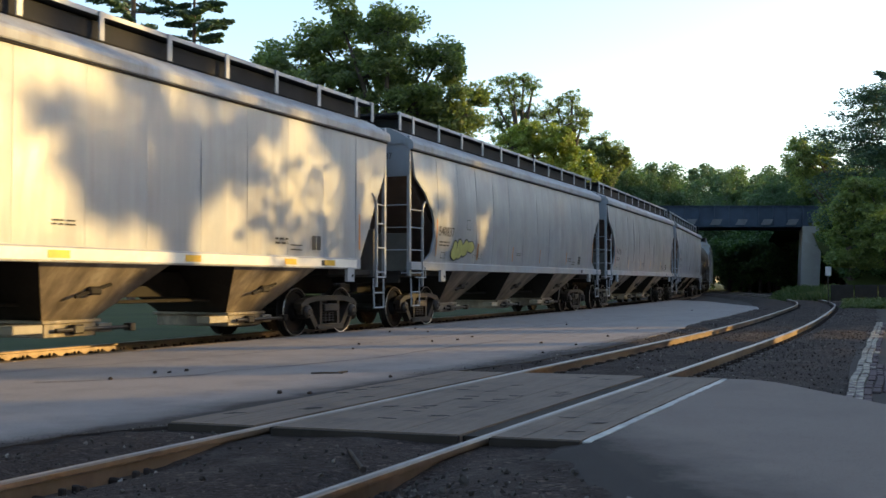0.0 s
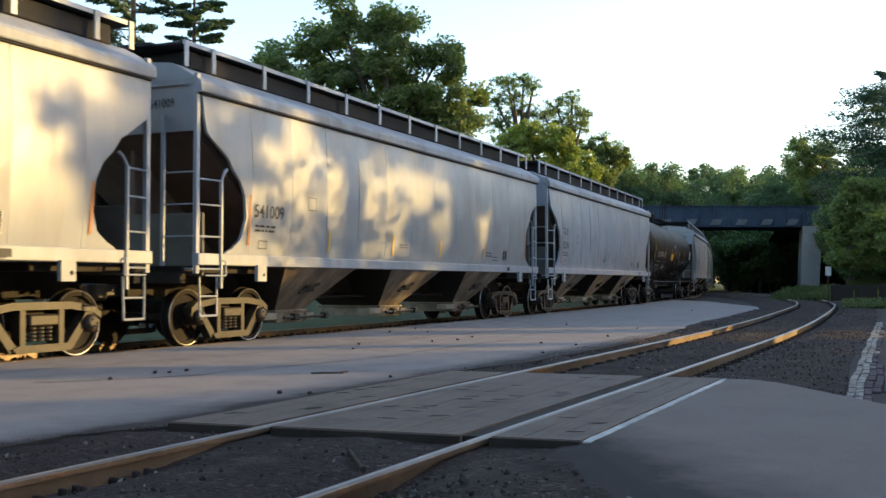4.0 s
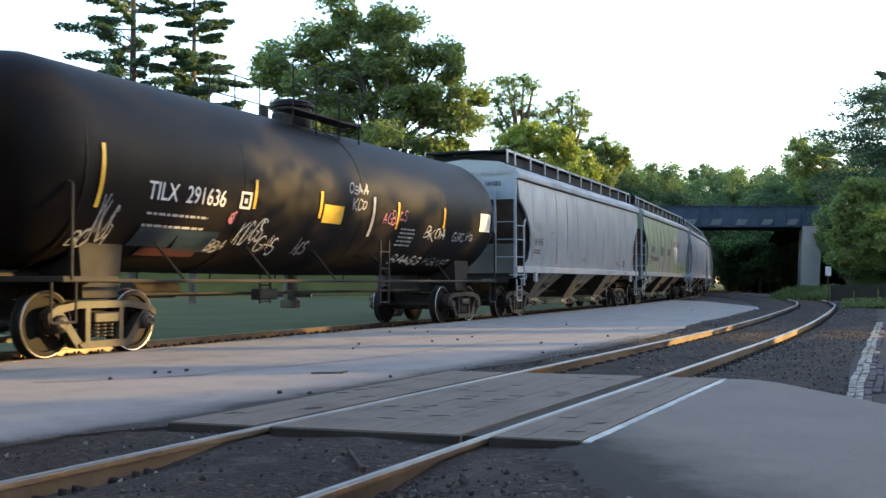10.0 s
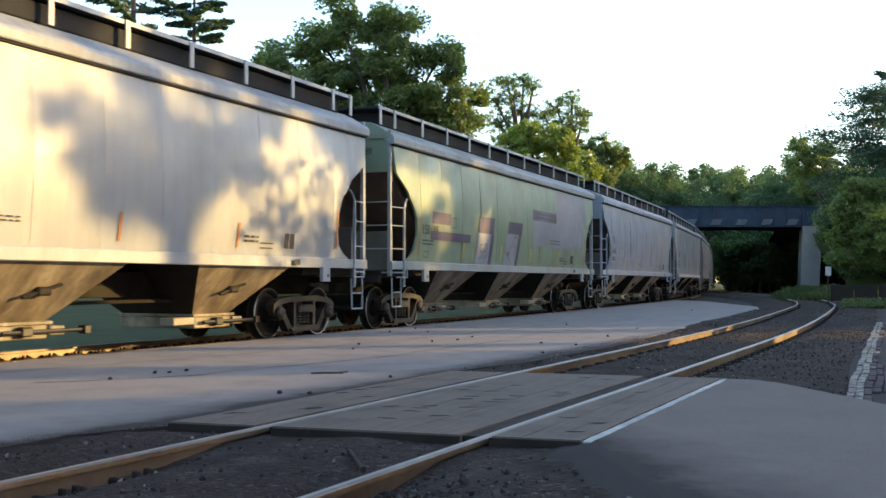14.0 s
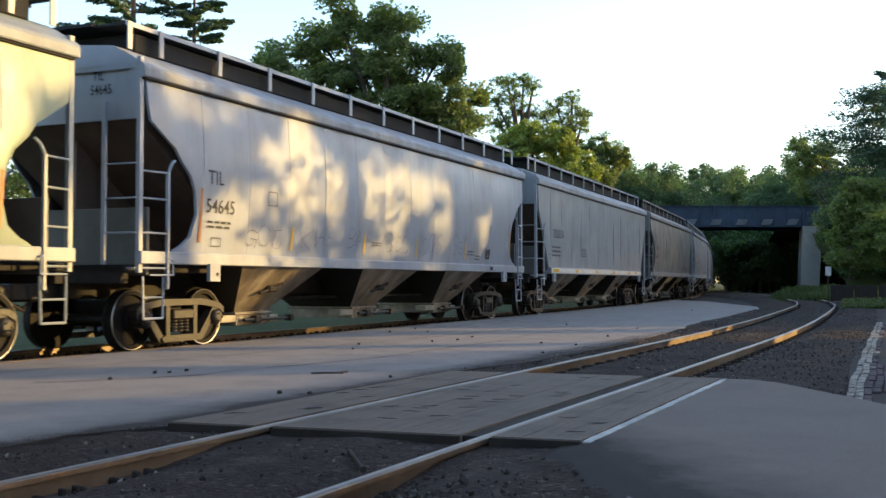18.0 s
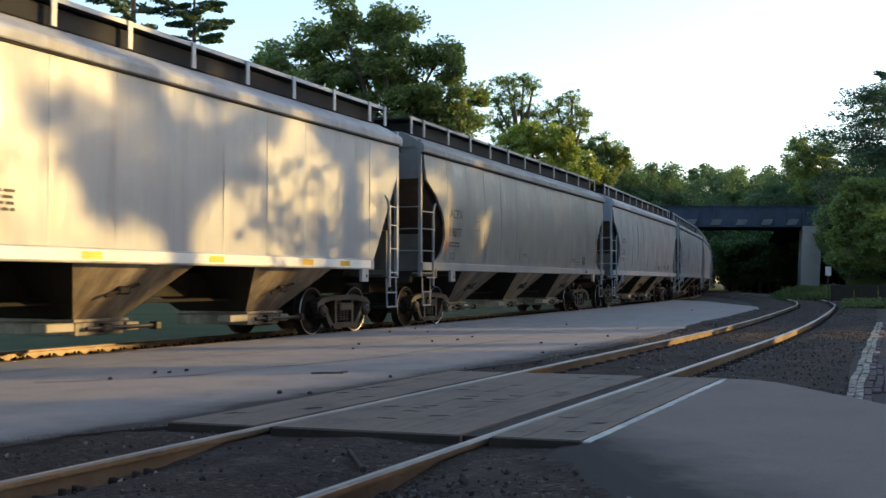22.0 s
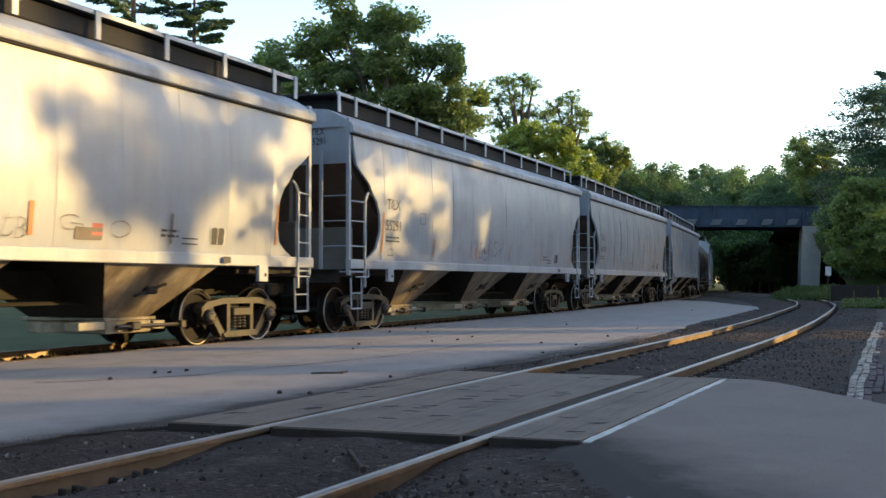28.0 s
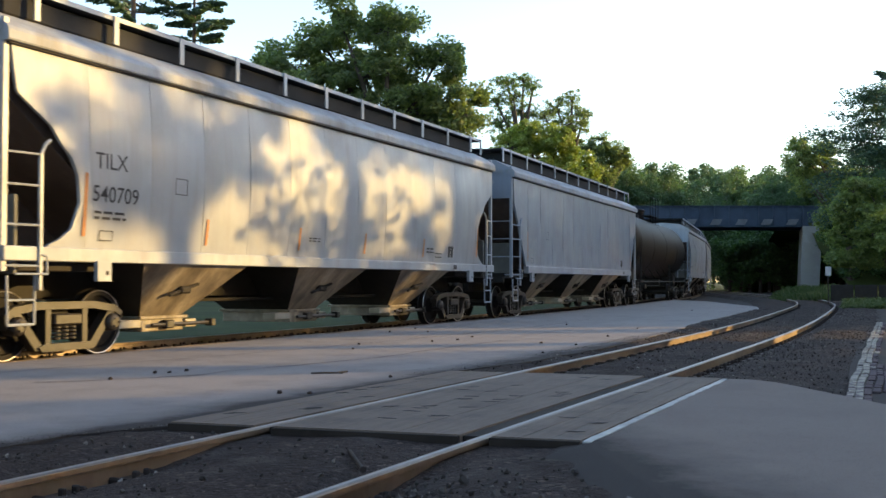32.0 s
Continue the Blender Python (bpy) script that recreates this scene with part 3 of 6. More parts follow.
def bolt_recess(seed):
    """A thin dark patch round a lag bolt, ragged along the grain."""
    r = random.Random(seed)
    rim = [(math.cos(t) * r.uniform(0.012, 0.026), math.sin(t) * r.uniform(0.03, 0.08)) for t in [2 * math.pi * i / 11 for i in range(11)]]
    return Geo().slab(rim, 0.0, 0.0015).mesh("lag_bolt", M_BOLT)


RECESS = [bolt_recess(k) for k in range(7)]
for i in range(40):
    o = r4.choice([-1.3, -0.95, -0.5, -0.2, 0.1, 0.4, 0.95, 1.22]) + r4.uniform(-0.03, 0.03)
    u = r4.uniform(-2.7, 1.4) + 0.145 * o
    x, y, h = SIDE.at(u, o)
    part("lag_bolt", RECESS[i % 7], None, crossing, at=pose(x, y, 0.0073, 0, 0, 90 + r4.uniform(-25, 25)))

# ---- brick platform with a painted edge ----
platform = thing("brick_platform", "old red-brown brick platform with worn white-painted edge bricks", "platform", kind="structure")
part("platform_bed", Geo().slab([(3.3, 8.6), (5.05, 13.0), (7.7, 19.3), (10.6, 25.9), (20, 48), (34, 48), (16, 9), (6.5, 6.0), (3.9, 6.6)], -0.32, -0.078), M_DIRT, platform, "brown dirt and gravel")
BRICK = Geo().box(-0.098, 0.098, -0.035, 0.035, -0.05, 0.0, 0.006).mesh("brick", M_BRICK)
BRICK_WHITE = Geo().box(-0.098, 0.098, -0.035, 0.035, -0.05, 0.0, 0.006).mesh("brick", M_OLDPAINT)
rb = random.Random(8)
EDGE = [(3.42, 8.95), (5.24, 13.2), (7.70, 18.9), (10.95, 26.4)]
for k in range(3):
    for row in range(17):
        (x0, y0), (x1, y1) = EDGE[k], EDGE[k + 1]
        ln = math.dist(EDGE[k], EDGE[k + 1])
        tx, ty = (x1 - x0) / ln, (y1 - y0) / ln
        if row > (2 if k else 16):
            continue
        q = 0.1 + 0.1 * (row % 2)
        while q < ln:
            o = row * 0.079 + 0.02 + 0.010 * math.sin(q * 2.1 + row)
            if rb.random() > (0.02 if row < 2 else 0.2 if row < 3 else 0.04) and (row < 3 or q > 1.0):
                part("brick", BRICK_WHITE if row < 2 or (row == 2 and rb.random() < 0.12) else BRICK, None, platform,
                     at=pose(x0 + tx * q + ty * o, y0 + ty * q - tx * o, -0.055 + rb.uniform(-0.006, 0.006), rb.uniform(-2, 2), rb.uniform(-2, 2), math.degrees(math.atan2(ty, tx)) + rb.uniform(-2.5, 2.5)))
            q += 0.202
        q = 0

# ---- bridge ----
bridge = thing("railway_overbridge", "dark blue-grey steel girder road bridge on concrete abutments", "bridge", kind="structure")
BY = 103.0
part("girder", Geo().box(6, 39.5, BY, BY + 0.5, 6.45, 8.4, 0.03), M_GIRDER, bridge, "blue-grey riveted plate girder")
part("girder", Geo().box(6, 39.5, BY + 8.5, BY + 9.0, 6.45, 8.4, 0.03), M_GIRDER, bridge)
part("deck", Geo().box(6, 39.5, BY + 0.5, BY + 8.5, 6.9, 7.3), M_CONCRETE, bridge)
part("flange", Geo().box(6, 39.5, BY - 0.18, BY + 0.68, 6.38, 6.46), M_GIRDER, bridge)
part("flange", Geo().box(6, 39.5, BY - 0.18, BY + 0.68, 8.39, 8.47), M_GIRDER, bridge)
stiff = Geo().box(-0.05, 0.05, -0.16, 0.0, 6.46, 8.39).mesh("stiffener", M_GIRDER)
brace = Geo().prism([(-0.62, 6.56), (0.3, 6.56), (0.62, 7.12), (-0.3, 7.12)], -0.12, 0.0).mesh("bracket", M_BRACKET)
for i in range(23):
    part("stiffener", stiff, None, bridge, at=pose(6.5 + i * 1.45, BY, 0))
for i in range(13):
    part("bracket", brace, None, bridge, "pale bracket plate", at=pose(6.9 + i * 2.5, BY - 0.16, 0))
ab = Geo().slab([(34.75, BY - 1.2), (36.6, BY - 1.2), (40.0, BY + 10), (38.2, BY + 10)], -0.4, 6.4)
ab.v = [(x + (0.35 if z > 1 else 0), y, z) for x, y, z in ab.v]
part("abutment", ab, M_CONCRETE, bridge, "pale concrete abutment")
part("abutment", Geo().box(6, 12.5, BY - 1, BY + 10, -0.4, 6.4), M_CONCRETE, bridge)


def bank(name, x0, x1, lip):
    """A wooded embankment that carries the road to the bridge."""
    g = Geo()
    n = 24
    for i in range(n):
        x = x0 + (x1 - x0) * i / (n - 1)
        for y, z in ((BY - 12, -0.35), (BY - 3, 4.2), (BY + 0.5, lip), (BY + 9, lip), (BY + 24, -0.35)):
            g.v.append((x, y + noise.noise((x * 0.2, y, 0)) * 1.2, z + noise.noise((x * 0.3, y, 4)) * 0.4))
    for i in range(n - 1):
        g.f += [(i * 5 + k, i * 5 + k + 1, (i + 1) * 5 + k + 1, (i + 1) * 5 + k) for k in range(4)]
    tagged(new(name, g.mesh(name, M_GRASS, True)), "grassy wooded railway embankment beside the bridge", "embankment", kind="structure")


bank("embankment_east", 36.0, 130.0, 7.2)
bank("embankment_west", -110.0, 9.0, 7.2)


# ---- trees ----
def leaves(g_pts, size, rnd, flat=0.5):
    """Small folded leaves at the given points, turned at random."""
    n = len(g_pts)
    d = rnd.normal(size=(n, 3))
    d[:, 2] *= flat
    d /= np.linalg.norm(d, axis=1)[:, None]
    e = rnd.normal(size=(n, 3))
    e -= d * (e * d).sum(1)[:, None]
    e /= np.linalg.norm(e, axis=1)[:, None]
    ln = size * rnd.uniform(0.6, 1.3, n)[:, None]
    w = ln * rnd.uniform(0.35, 0.6, n)[:, None]
    v = np.stack([g_pts - d * ln / 2, g_pts + e * w / 2, g_pts + d * ln / 2, g_pts - e * w / 2], 1).reshape(-1, 3)
    return v


def quad_mesh(name, v, mat):
    m = bpy.data.meshes.new(name)
    n = len(v) // 4
    m.vertices.add(len(v))
    m.vertices.foreach_set("co", v.astype(np.float32).ravel())
    m.loops.add(4 * n)
    m.loops.foreach_set("vertex_index", np.arange(4 * n, dtype=np.int32))
    m.polygons.add(n)
    m.polygons.foreach_set("loop_start", np.arange(0, 4 * n, 4, dtype=np.int32))
    m.update(calc_edges=True)
    m.materials.append(mat)
    return m


def broadleaf(name, label, x, y, h, rx, base, mat, seed, count, size, clumps, spread=0.85, dense=1.0, floor_z=-0.35):
    """Trunk, limbs to each clump, and clumps of leaves on an uneven crown."""
    r = np.random.RandomState(seed)
    tree = thing(name, label, "tree", at=pose(x, y, floor_z))
    h = h - floor_z
    base = base - floor_z
    cz, rz = (h + base) / 2, (h - base) / 2
    pts = []
    while len(pts) < clumps:
        p = r.uniform(-1, 1, 3)
        l = np.linalg.norm(p)
        if 0.25 < l < 1 and (l > 0.6 or r.rand() < 0.4):
            lump = 0.72 + 0.38 * noise.noise((p[0] * 1.7 + seed, p[1] * 1.7, p[2] * 1.7))
            pts.append(p / max(l, 0.6) * (0.45 + 0.55 * l) * lump * 1.15)
    pts = np.array(pts) * (rx, rx, rz) + (0, 0, cz)
    g = Geo()
    top = (r.uniform(-0.2, 0.2), r.uniform(-0.2, 0.2), base + rz * 0.9)
    tr = 0.022 * h + 0.05
    g.tube((0, 0, -0.2), (0.05, 0.03, base * 0.92), tr * 1.2, 9, tr)
    g.tube((0.05, 0.03, base * 0.92), top, tr, 9, tr * 0.45)
    for i, p in enumerate(pts):
        t = r.uniform(0.25, 0.95)
        a = Vector((0.05, 0.03, base * 0.92)).lerp(Vector(top), t)
        q = Vector(p)
        mid = a.lerp(q, 0.5) + Vector((0, 0, -0.06 * (q - a).length))
        rr = tr * 0.17 * (1.1 - t * 0.5)
        g.tube(a, mid, rr, 5, rr * 0.6, False)
        g.tube(mid, q, rr * 0.6, 5, rr * 0.2, False)
    part("trunk", g, M_BARK, tree, smooth=True)
    k = count // clumps
    cr = spread * (rx * rx * rz / clumps) ** (1 / 3) * 1.25
    vs = []
    for p in pts:
        q = r.normal(size=(int(k * r.uniform(0.6, 1.4)), 3))
        q *= (r.uniform(0, 1, len(q)) ** 0.45 / np.linalg.norm(q, axis=1))[:, None]
        vs.append(q * (cr, cr, cr * 0.62) * r.uniform(0.7, 1.25) + p)
    part("crown", quad_mesh("crown", leaves(np.concatenate(vs), size, r), mat), None, tree)
    return tree


def lobed_tree(name, label, x, y, lobes, mat, seed, count, size, clump=0.5, airy=0.25, floor_z=-0.35):
    """A trunk, limbs to each bough of the crown (its place and half sizes), twigs, and tufts of leaves round each bough."""
    r = np.random.RandomState(seed)
    tree = thing(name, label, "tree", at=pose(x, y, floor_z))
    low = min(z - rz for _, _, z, _, rz in lobes) - floor_z
    high = max(z for _, _, z, _, _ in lobes) - floor_z
    tr = 0.02 * high + 0.05
    g = Geo()
    fork = Vector((0.05, 0.03, low * 0.9))
    g.tube((0, 0, -0.2), fork, tr * 1.2, 9, tr)
    area = sum(rx * rz for _, _, _, rx, rz in lobes)
    vs = []
    for lx, ly, lz, rx, rz in lobes:
        c = Vector((lx, ly, lz - floor_z))
        mid = fork.lerp(c, 0.45) + Vector((0, 0, 0.12 * (c - fork).length))
        g.tube(fork, mid, tr * 0.55, 6, tr * 0.35, False)
        g.tube(mid, c, tr * 0.35, 6, tr * 0.15, False)
        n = max(5, int(2.1 * rx * rz / (clump * clump * 0.62)))
        k = int(count * rx * rz / area / n) + 1
        for _ in range(n):
            d = r.normal(size=3)
            d /= np.linalg.norm(d)
            p = d * (rx, rx, rz) * r.uniform(airy, 1.0) ** 0.5 * 0.95 + np.array(c)
            g.tube(c, p, tr * 0.1, 4, tr * 0.03, False)
            wide = clump * r.uniform(0.55, 1.35)
            q = np.clip(r.normal(size=(int(k * r.uniform(0.5, 1.5)) + 1, 3)) * 0.48, -0.95, 0.95)
            q[:, 2] -= 0.15 * np.abs(q[:, 0])
            vs.append(q * (wide, wide, wide * 0.62) + p)
    part("trunk", g, M_BARK, tree, smooth=True)
    part("crown", quad_mesh("crown", leaves(np.concatenate(vs), size, r), mat), None, tree)
    return tree


def conifer(name, label, x, y, h, reach, base, seed, count, size, bare=0.35, floor_z=-0.35, step=(0.7, 1.25), broad=False, boughs=(4, 6), ragged=0.75):
    """A straight trunk with tiers of drooping boughs and needle tufts."""
    r = np.random.RandomState(seed)
    tree = thing(name, label, "tree", at=pose(x, y, floor_z))
    g = Geo()
    g.tube((0, 0, -0.2), (0, 0, h * 0.6), 0.011 * h, 8, 0.008 * h)
    g.tube((0, 0, h * 0.6), (0, 0, h), 0.008 * h, 8, 0.02)
    vs = []
    z = base
    tiers = []
    while z < h - 0.3:
        tiers.append(z)
        z += r.uniform(*step)
    per = count // (len(tiers) * sum(boughs) // 2)
    for z in tiers:
        f = 1 - (z - base) / (h - base)
        for j in range(r.randint(*boughs)):
            if r.rand() < 0.15:
                continue
            a = r.uniform(0, 2 * math.pi)
            ln = reach * (0.25 + 0.75 * f ** 0.8 if not broad else min(1.0, 0.2 + 1.7 * f)) * r.uniform(0.55, 1.15)
            up = r.uniform(-0.15, 0.25)
            tip = Vector((math.cos(a) * ln, math.sin(a) * ln, z + up * ln))
            root = Vector((0, 0, z))
            g.tube(root, tip, 0.05, 4, 0.015, False)
            t = r.uniform(bare, 1.0, per) ** 0.7
            c = np.array(root)[None] + (np.array(tip) - np.array(root))[None] * t[:, None]
            c += np.clip(r.normal(size=(per, 3)), -1.6, 1.6) * (0.1 * ln, 0.1 * ln, 0.055 * ln) * (1.15 - ragged * t[:, None]) - (0, 0, 0.02 * ln)
            vs.append(c)
    part("trunk", g, M_BARK, tree)
    part("crown", quad_mesh("crown", leaves(np.concatenate(vs), size, r, 0.35), L_PINE), None, tree)
    return tree


BIG_CROWN = [(-3.63, 1.29, 9.79, 1.77, 1.04), (-2.61, 0.89, 10.94, 1.25, 0.77), (-1.76, -0.55, 11.59, 0.77, 0.68), (0.25, -1.09, 10.85, 1.63, 1.0), (2.19, 0.71, 10.07, 1.32, 1.14), (-0.77, 0.76, 9.38, 2.16, 1.25),
             (2.65, 0.38, 8.42, 1.41, 0.95), (3.34, -0.25, 7.66, 0.82, 0.64), (0.94, 0.34, 7.89, 2.16, 1.14), (-4.54, 0.15, 9.61, 0.86, 0.59), (-2.71, 0.25, 8.46, 1.93, 1.14), (-0.88, -1.09, 7.09, 2.5, 1.14), (2.2, 0.3, 6.2, 1.6, 0.8)]
lobed_tree("maple_tree", "large dark green maple tree with a broad rounded crown", -2.4, 42, BIG_CROWN, L_MAPLE, 11, 84000, 0.2, 0.6, 0.2)
conifer("pine_tree", "tall open pine tree behind the railway line", -17.9, 60, 23.5, 5.2, 9.0, 21, 38000, 0.28, 0.35, -0.35, (0.45, 0.8))
conifer("pine_tree", "tall dense dark pine tree behind the railway line", -14.5, 60.5, 20.5, 4.3, 6.0, 22, 80000, 0.3, 0.2, -0.35, (0.4, 0.65))
broadleaf("maple_tree", "dark green broadleaf tree far behind the train", -27, 70, 16, 5, 5, L_MAPLE, 12, 12000, 0.34, 34)
lobed_tree("thin_tree", "sparse tall tree with small light leaves", 5.6, 76, [(-0.9, -0.15, 15.5, 1.5, 0.8), (0.3, 0.3, 15.7, 1.2, 0.7), (1.0, -0.11, 15.2, 0.7, 0.9), (-1.7, 0.29, 14.2, 1.0, 1.0), (-0.5, -0.6, 14.3, 1.2, 0.9), (-1.4, 0.81, 12.6, 1.3, 1.2), (0.4, 0.77, 13.3, 1.3, 0.9), (-0.6, 0.1, 11.4, 1.6, 1.3)], L_THIN, 31, 10000, 0.16, 0.32, 0.02)
lobed_tree("thin_tree", "sparse tall tree with dark twiggy boughs", 9.6, 78, [(-1.08, 0.08, 14.04, 1.3, 0.84), (0.06, -0.07, 14.68, 0.9, 0.76), (0.5, 0.2, 13.6, 1.0, 0.8), (0.9, -0.22, 13.0, 0.7, 1.1), (-2.15, -0.94, 13.19, 1.4, 0.8), (-0.24, -0.7, 12.55, 1.3, 1.05), (-1.8, 0.3, 11.8, 1.6, 1.1)], L_MAPLE, 33, 10000, 0.16, 0.34, 0.05)
lobed_tree("light_green_tree", "bright yellow-green bushy tree behind the train", 6.8, 70, [(-1.25, -0.07, 10.98, 1.29, 1.14), (0.83, -0.35, 10.49, 1.21, 1.06), (-2.21, -0.26, 9.95, 1.36, 0.98), (-0.31, 1.25, 9.46, 2.08, 1.21), (1.59, 0.05, 9.08, 1.32, 0.95), (3.18, 0.05, 8.89, 0.49, 1.06), (-2.4, -0.72, 8.51, 1.7, 1.51), (0.26, -1.52, 7.75, 2.65, 1.51)], L_LIME, 32, 32000, 0.26, 0.5)
lobed_tree("maple_tree", "dark green tree beside the bridge embankment", 13.4, 86, [(-0.43, -0.36, 12.2, 1.3, 1.02), (1.11, -0.65, 11.54, 1.12, 0.84), (0.4, 0.03, 10.7, 1.58, 1.12), (-1.92, 0.67, 12.01, 0.84, 1.02), (1.57, 0.21, 10.7, 0.74, 0.56), (-1.0, -0.95, 9.77, 1.86, 1.39)], L_MAPLE, 34, 18000, 0.22, 0.42)
WOOD = random.Random(17)


def near_line(x, y):
    return float(np.min(np.hypot(MAIN.x - x, MAIN.y - y)))


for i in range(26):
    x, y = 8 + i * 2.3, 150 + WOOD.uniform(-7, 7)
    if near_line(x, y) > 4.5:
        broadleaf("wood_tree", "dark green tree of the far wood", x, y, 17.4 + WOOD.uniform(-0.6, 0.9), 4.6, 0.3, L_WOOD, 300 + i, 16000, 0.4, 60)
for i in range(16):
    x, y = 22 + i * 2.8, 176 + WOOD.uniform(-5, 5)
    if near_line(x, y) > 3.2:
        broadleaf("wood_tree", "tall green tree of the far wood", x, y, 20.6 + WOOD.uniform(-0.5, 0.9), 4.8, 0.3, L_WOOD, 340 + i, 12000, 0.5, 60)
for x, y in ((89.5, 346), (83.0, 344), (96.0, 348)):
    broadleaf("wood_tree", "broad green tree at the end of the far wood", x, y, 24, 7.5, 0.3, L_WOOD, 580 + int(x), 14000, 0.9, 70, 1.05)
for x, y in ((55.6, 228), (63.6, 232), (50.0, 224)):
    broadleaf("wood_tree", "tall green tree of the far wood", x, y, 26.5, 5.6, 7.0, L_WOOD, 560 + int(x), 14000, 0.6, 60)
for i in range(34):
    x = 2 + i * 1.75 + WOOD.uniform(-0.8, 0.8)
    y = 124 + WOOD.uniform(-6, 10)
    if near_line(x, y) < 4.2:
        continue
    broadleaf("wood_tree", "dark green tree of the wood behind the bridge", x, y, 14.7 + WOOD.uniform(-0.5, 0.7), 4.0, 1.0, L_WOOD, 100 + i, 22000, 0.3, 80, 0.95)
for i in range(7):
    broadleaf("bank_bush", "dense dark bush on the bridge embankment", 37.0 + i * 3.0 + WOOD.uniform(-1, 1), 96 + WOOD.uniform(-3, 2), 9 + WOOD.uniform(-1, 2.5), 2.6, 0.0, L_DARK, 140 + i, 7000, 0.36, 18)
conifer("pine_tree", "broad dark conifer beside the bridge", 29.2, 66, 15.3, 6.0, 5.0, 23, 70000, 0.2, 0.25, -0.35, (0.4, 0.65), True, (7, 11), 0.45)
lobed_tree("maple_tree", "tall green tree beyond the bridge abutment", 36.6, 94, [(-3.91, 0.83, 13.04, 1.32, 1.22), (-4.59, 0.72, 11.61, 1.52, 1.02), (-2.75, 0.57, 12.63, 1.52, 1.42), (-1.64, 1.3, 11.1, 2.03, 2.03), (-0.14, 0.84, 9.05, 2.54, 2.54), (-1.19, 0.8, 6.5, 1.73, 2.54), (-3.7, 0.5, 9.9, 1.5, 1.3)], L_ROADSIDE, 41, 34000, 0.25, 0.5)
broadleaf("maple_tree", "tall dark green tree beside the platform", 38.0, 84, 13.8, 4.2, 2.0, L_DARK, 42, 26000, 0.26, 60)
# bushes and trees added to keep sun off the far cars and undergrowth
for x, y, h in ((42, 100.5, 10.5), (40.5, 92.5, 9.5), (44, 107, 12)):
    broadleaf("bank_bush", "dense dark bush on the bridge embankment", x, y, h, 3.0, 2.0, L_DARK, 520 + int(x), 9000, 0.36, 40)
for x, y in ((46, 112), (53, 118), (44, 121)):
    broadleaf("maple_tree", "dark green tree added to block sun beyond the bridge", x, y, 15, 5.0, 0.5, L_DARK, 500 + x, 14000, 0.4, 50)
for i in range(9):
    broadleaf("undergrowth", "dark green undergrowth beyond the bridge", 34.0 + i * 2.4, 119.5 + i * 0.5, 8.0, 2.4, 0.0, L_DARK, 600 + i, 5000, 0.4, 30)
for i in range(14):
    broadleaf("undergrowth", "dark green undergrowth beyond the bridge", 32.0 + i * 1.1, 117 + WOOD.uniform(-2, 4), 6.5 + WOOD.uniform(-1, 1), 1.8, 0.0, L_DARK, 160 + i, 3000, 0.4, 14)
broadleaf("maple_tree", "dark green tree at the edge of the brick platform", 34.5, 76, 11.5, 4.0, 1.5, L_DARK, 36, 26000, 0.26, 60)
lobed_tree("roadside_tree", "low leafy green tree beside the platform", 26.2, 60, [(-2.7, -0.27, 6.1, 0.9, 0.75), (-3.0, 0.3, 5.1, 0.8, 0.6), (-1.3, 1.15, 6.5, 1.1, 0.8), (-2.0, -0.5, 5.2, 0.9, 0.7), (-3.0, 0.77, 3.7, 0.85, 1.0), (-1.42, -0.88, 3.85, 1.62, 1.69), (0.38, 0.79, 4.99, 1.95, 1.95), (-2.09, 0.56, 2.22, 1.62, 0.78), (-3.38, -0.04, 2.39, 0.71, 0.78)], L_ROADSIDE, 37, 36000, 0.22, 0.42, 0.3)
broadleaf("roadside_tree", "low leafy green tree beside the platform", 29.6, 62, 8.4, 3.2, 0.6, L_ROADSIDE, 38, 26000, 0.22, 60)
# unseen trees and an added tall hedge on the sunny side of the line, whose shade falls on the train and the crossing
LOWSEED = 4
SHADE = [(38, 33.5, 15.5, 4.0, 10.3, 9000, 34, 0.85, 0.42, 60), (42, 40, 16, 5.0, 2.0, 24000, 34, 0.85, 0.42, 61), (46, 48, 17, 5.2, 2.0, 24000, 34, 0.85, 0.42, 62), (52, 57, 17, 5.5, 2.0, 24000, 34, 0.85, 0.42, 63),
         (58, 67, 18, 6.0, 2.0, 24000, 34, 0.85, 0.42, 64), (65, 79, 18, 6.5, 2.0, 24000, 34, 0.85, 0.42, 65), (73, 92, 19, 7.0, 2.0, 24000, 34, 0.85, 0.42, 66), (40.8, 38.4, 16, 3.3, 2.0, 20000, 36, 0.95, 0.42, 74),
         (36.5, 28.4, 14.2, 3.3, 10.68, 6500, 60, 0.68, 0.36, 68), (17.4, 23.6, 7.7, 3.1, 4.8, 680, 50, 0.48, 0.24, LOWSEED), (36.4, 28.6, 8.9, 2.4, 7.3, 5000, 30, 0.8, 0.42, 69),
         (38, 33.5, 11.2, 3.6, 7.5, 1500, 60, 0.40, 0.42, 772), (38, 33.5, 8.6, 3.6, 2.0, 12000, 30, 0.9, 0.42, 71), (35.2, 23.7, 13.6, 2.3, 9.2, 3600, 40, 0.66, 0.36, 73),
         (49, 41.6, 15.5, 4.0, 4.0, 24000, 80, 1.05, 0.42, 75), (50.5, 48, 16, 4.6, 4.0, 24000, 80, 1.05, 0.42, 76), (52.5, 54.5, 17, 4.6, 4.0, 24000, 80, 1.05, 0.42, 77),
         (62, 74, 18, 5.5, 4.0, 24000, 80, 1.05, 0.5, 78), (65, 84, 18, 5.5, 4.0, 24000, 80, 1.05, 0.5, 79)]
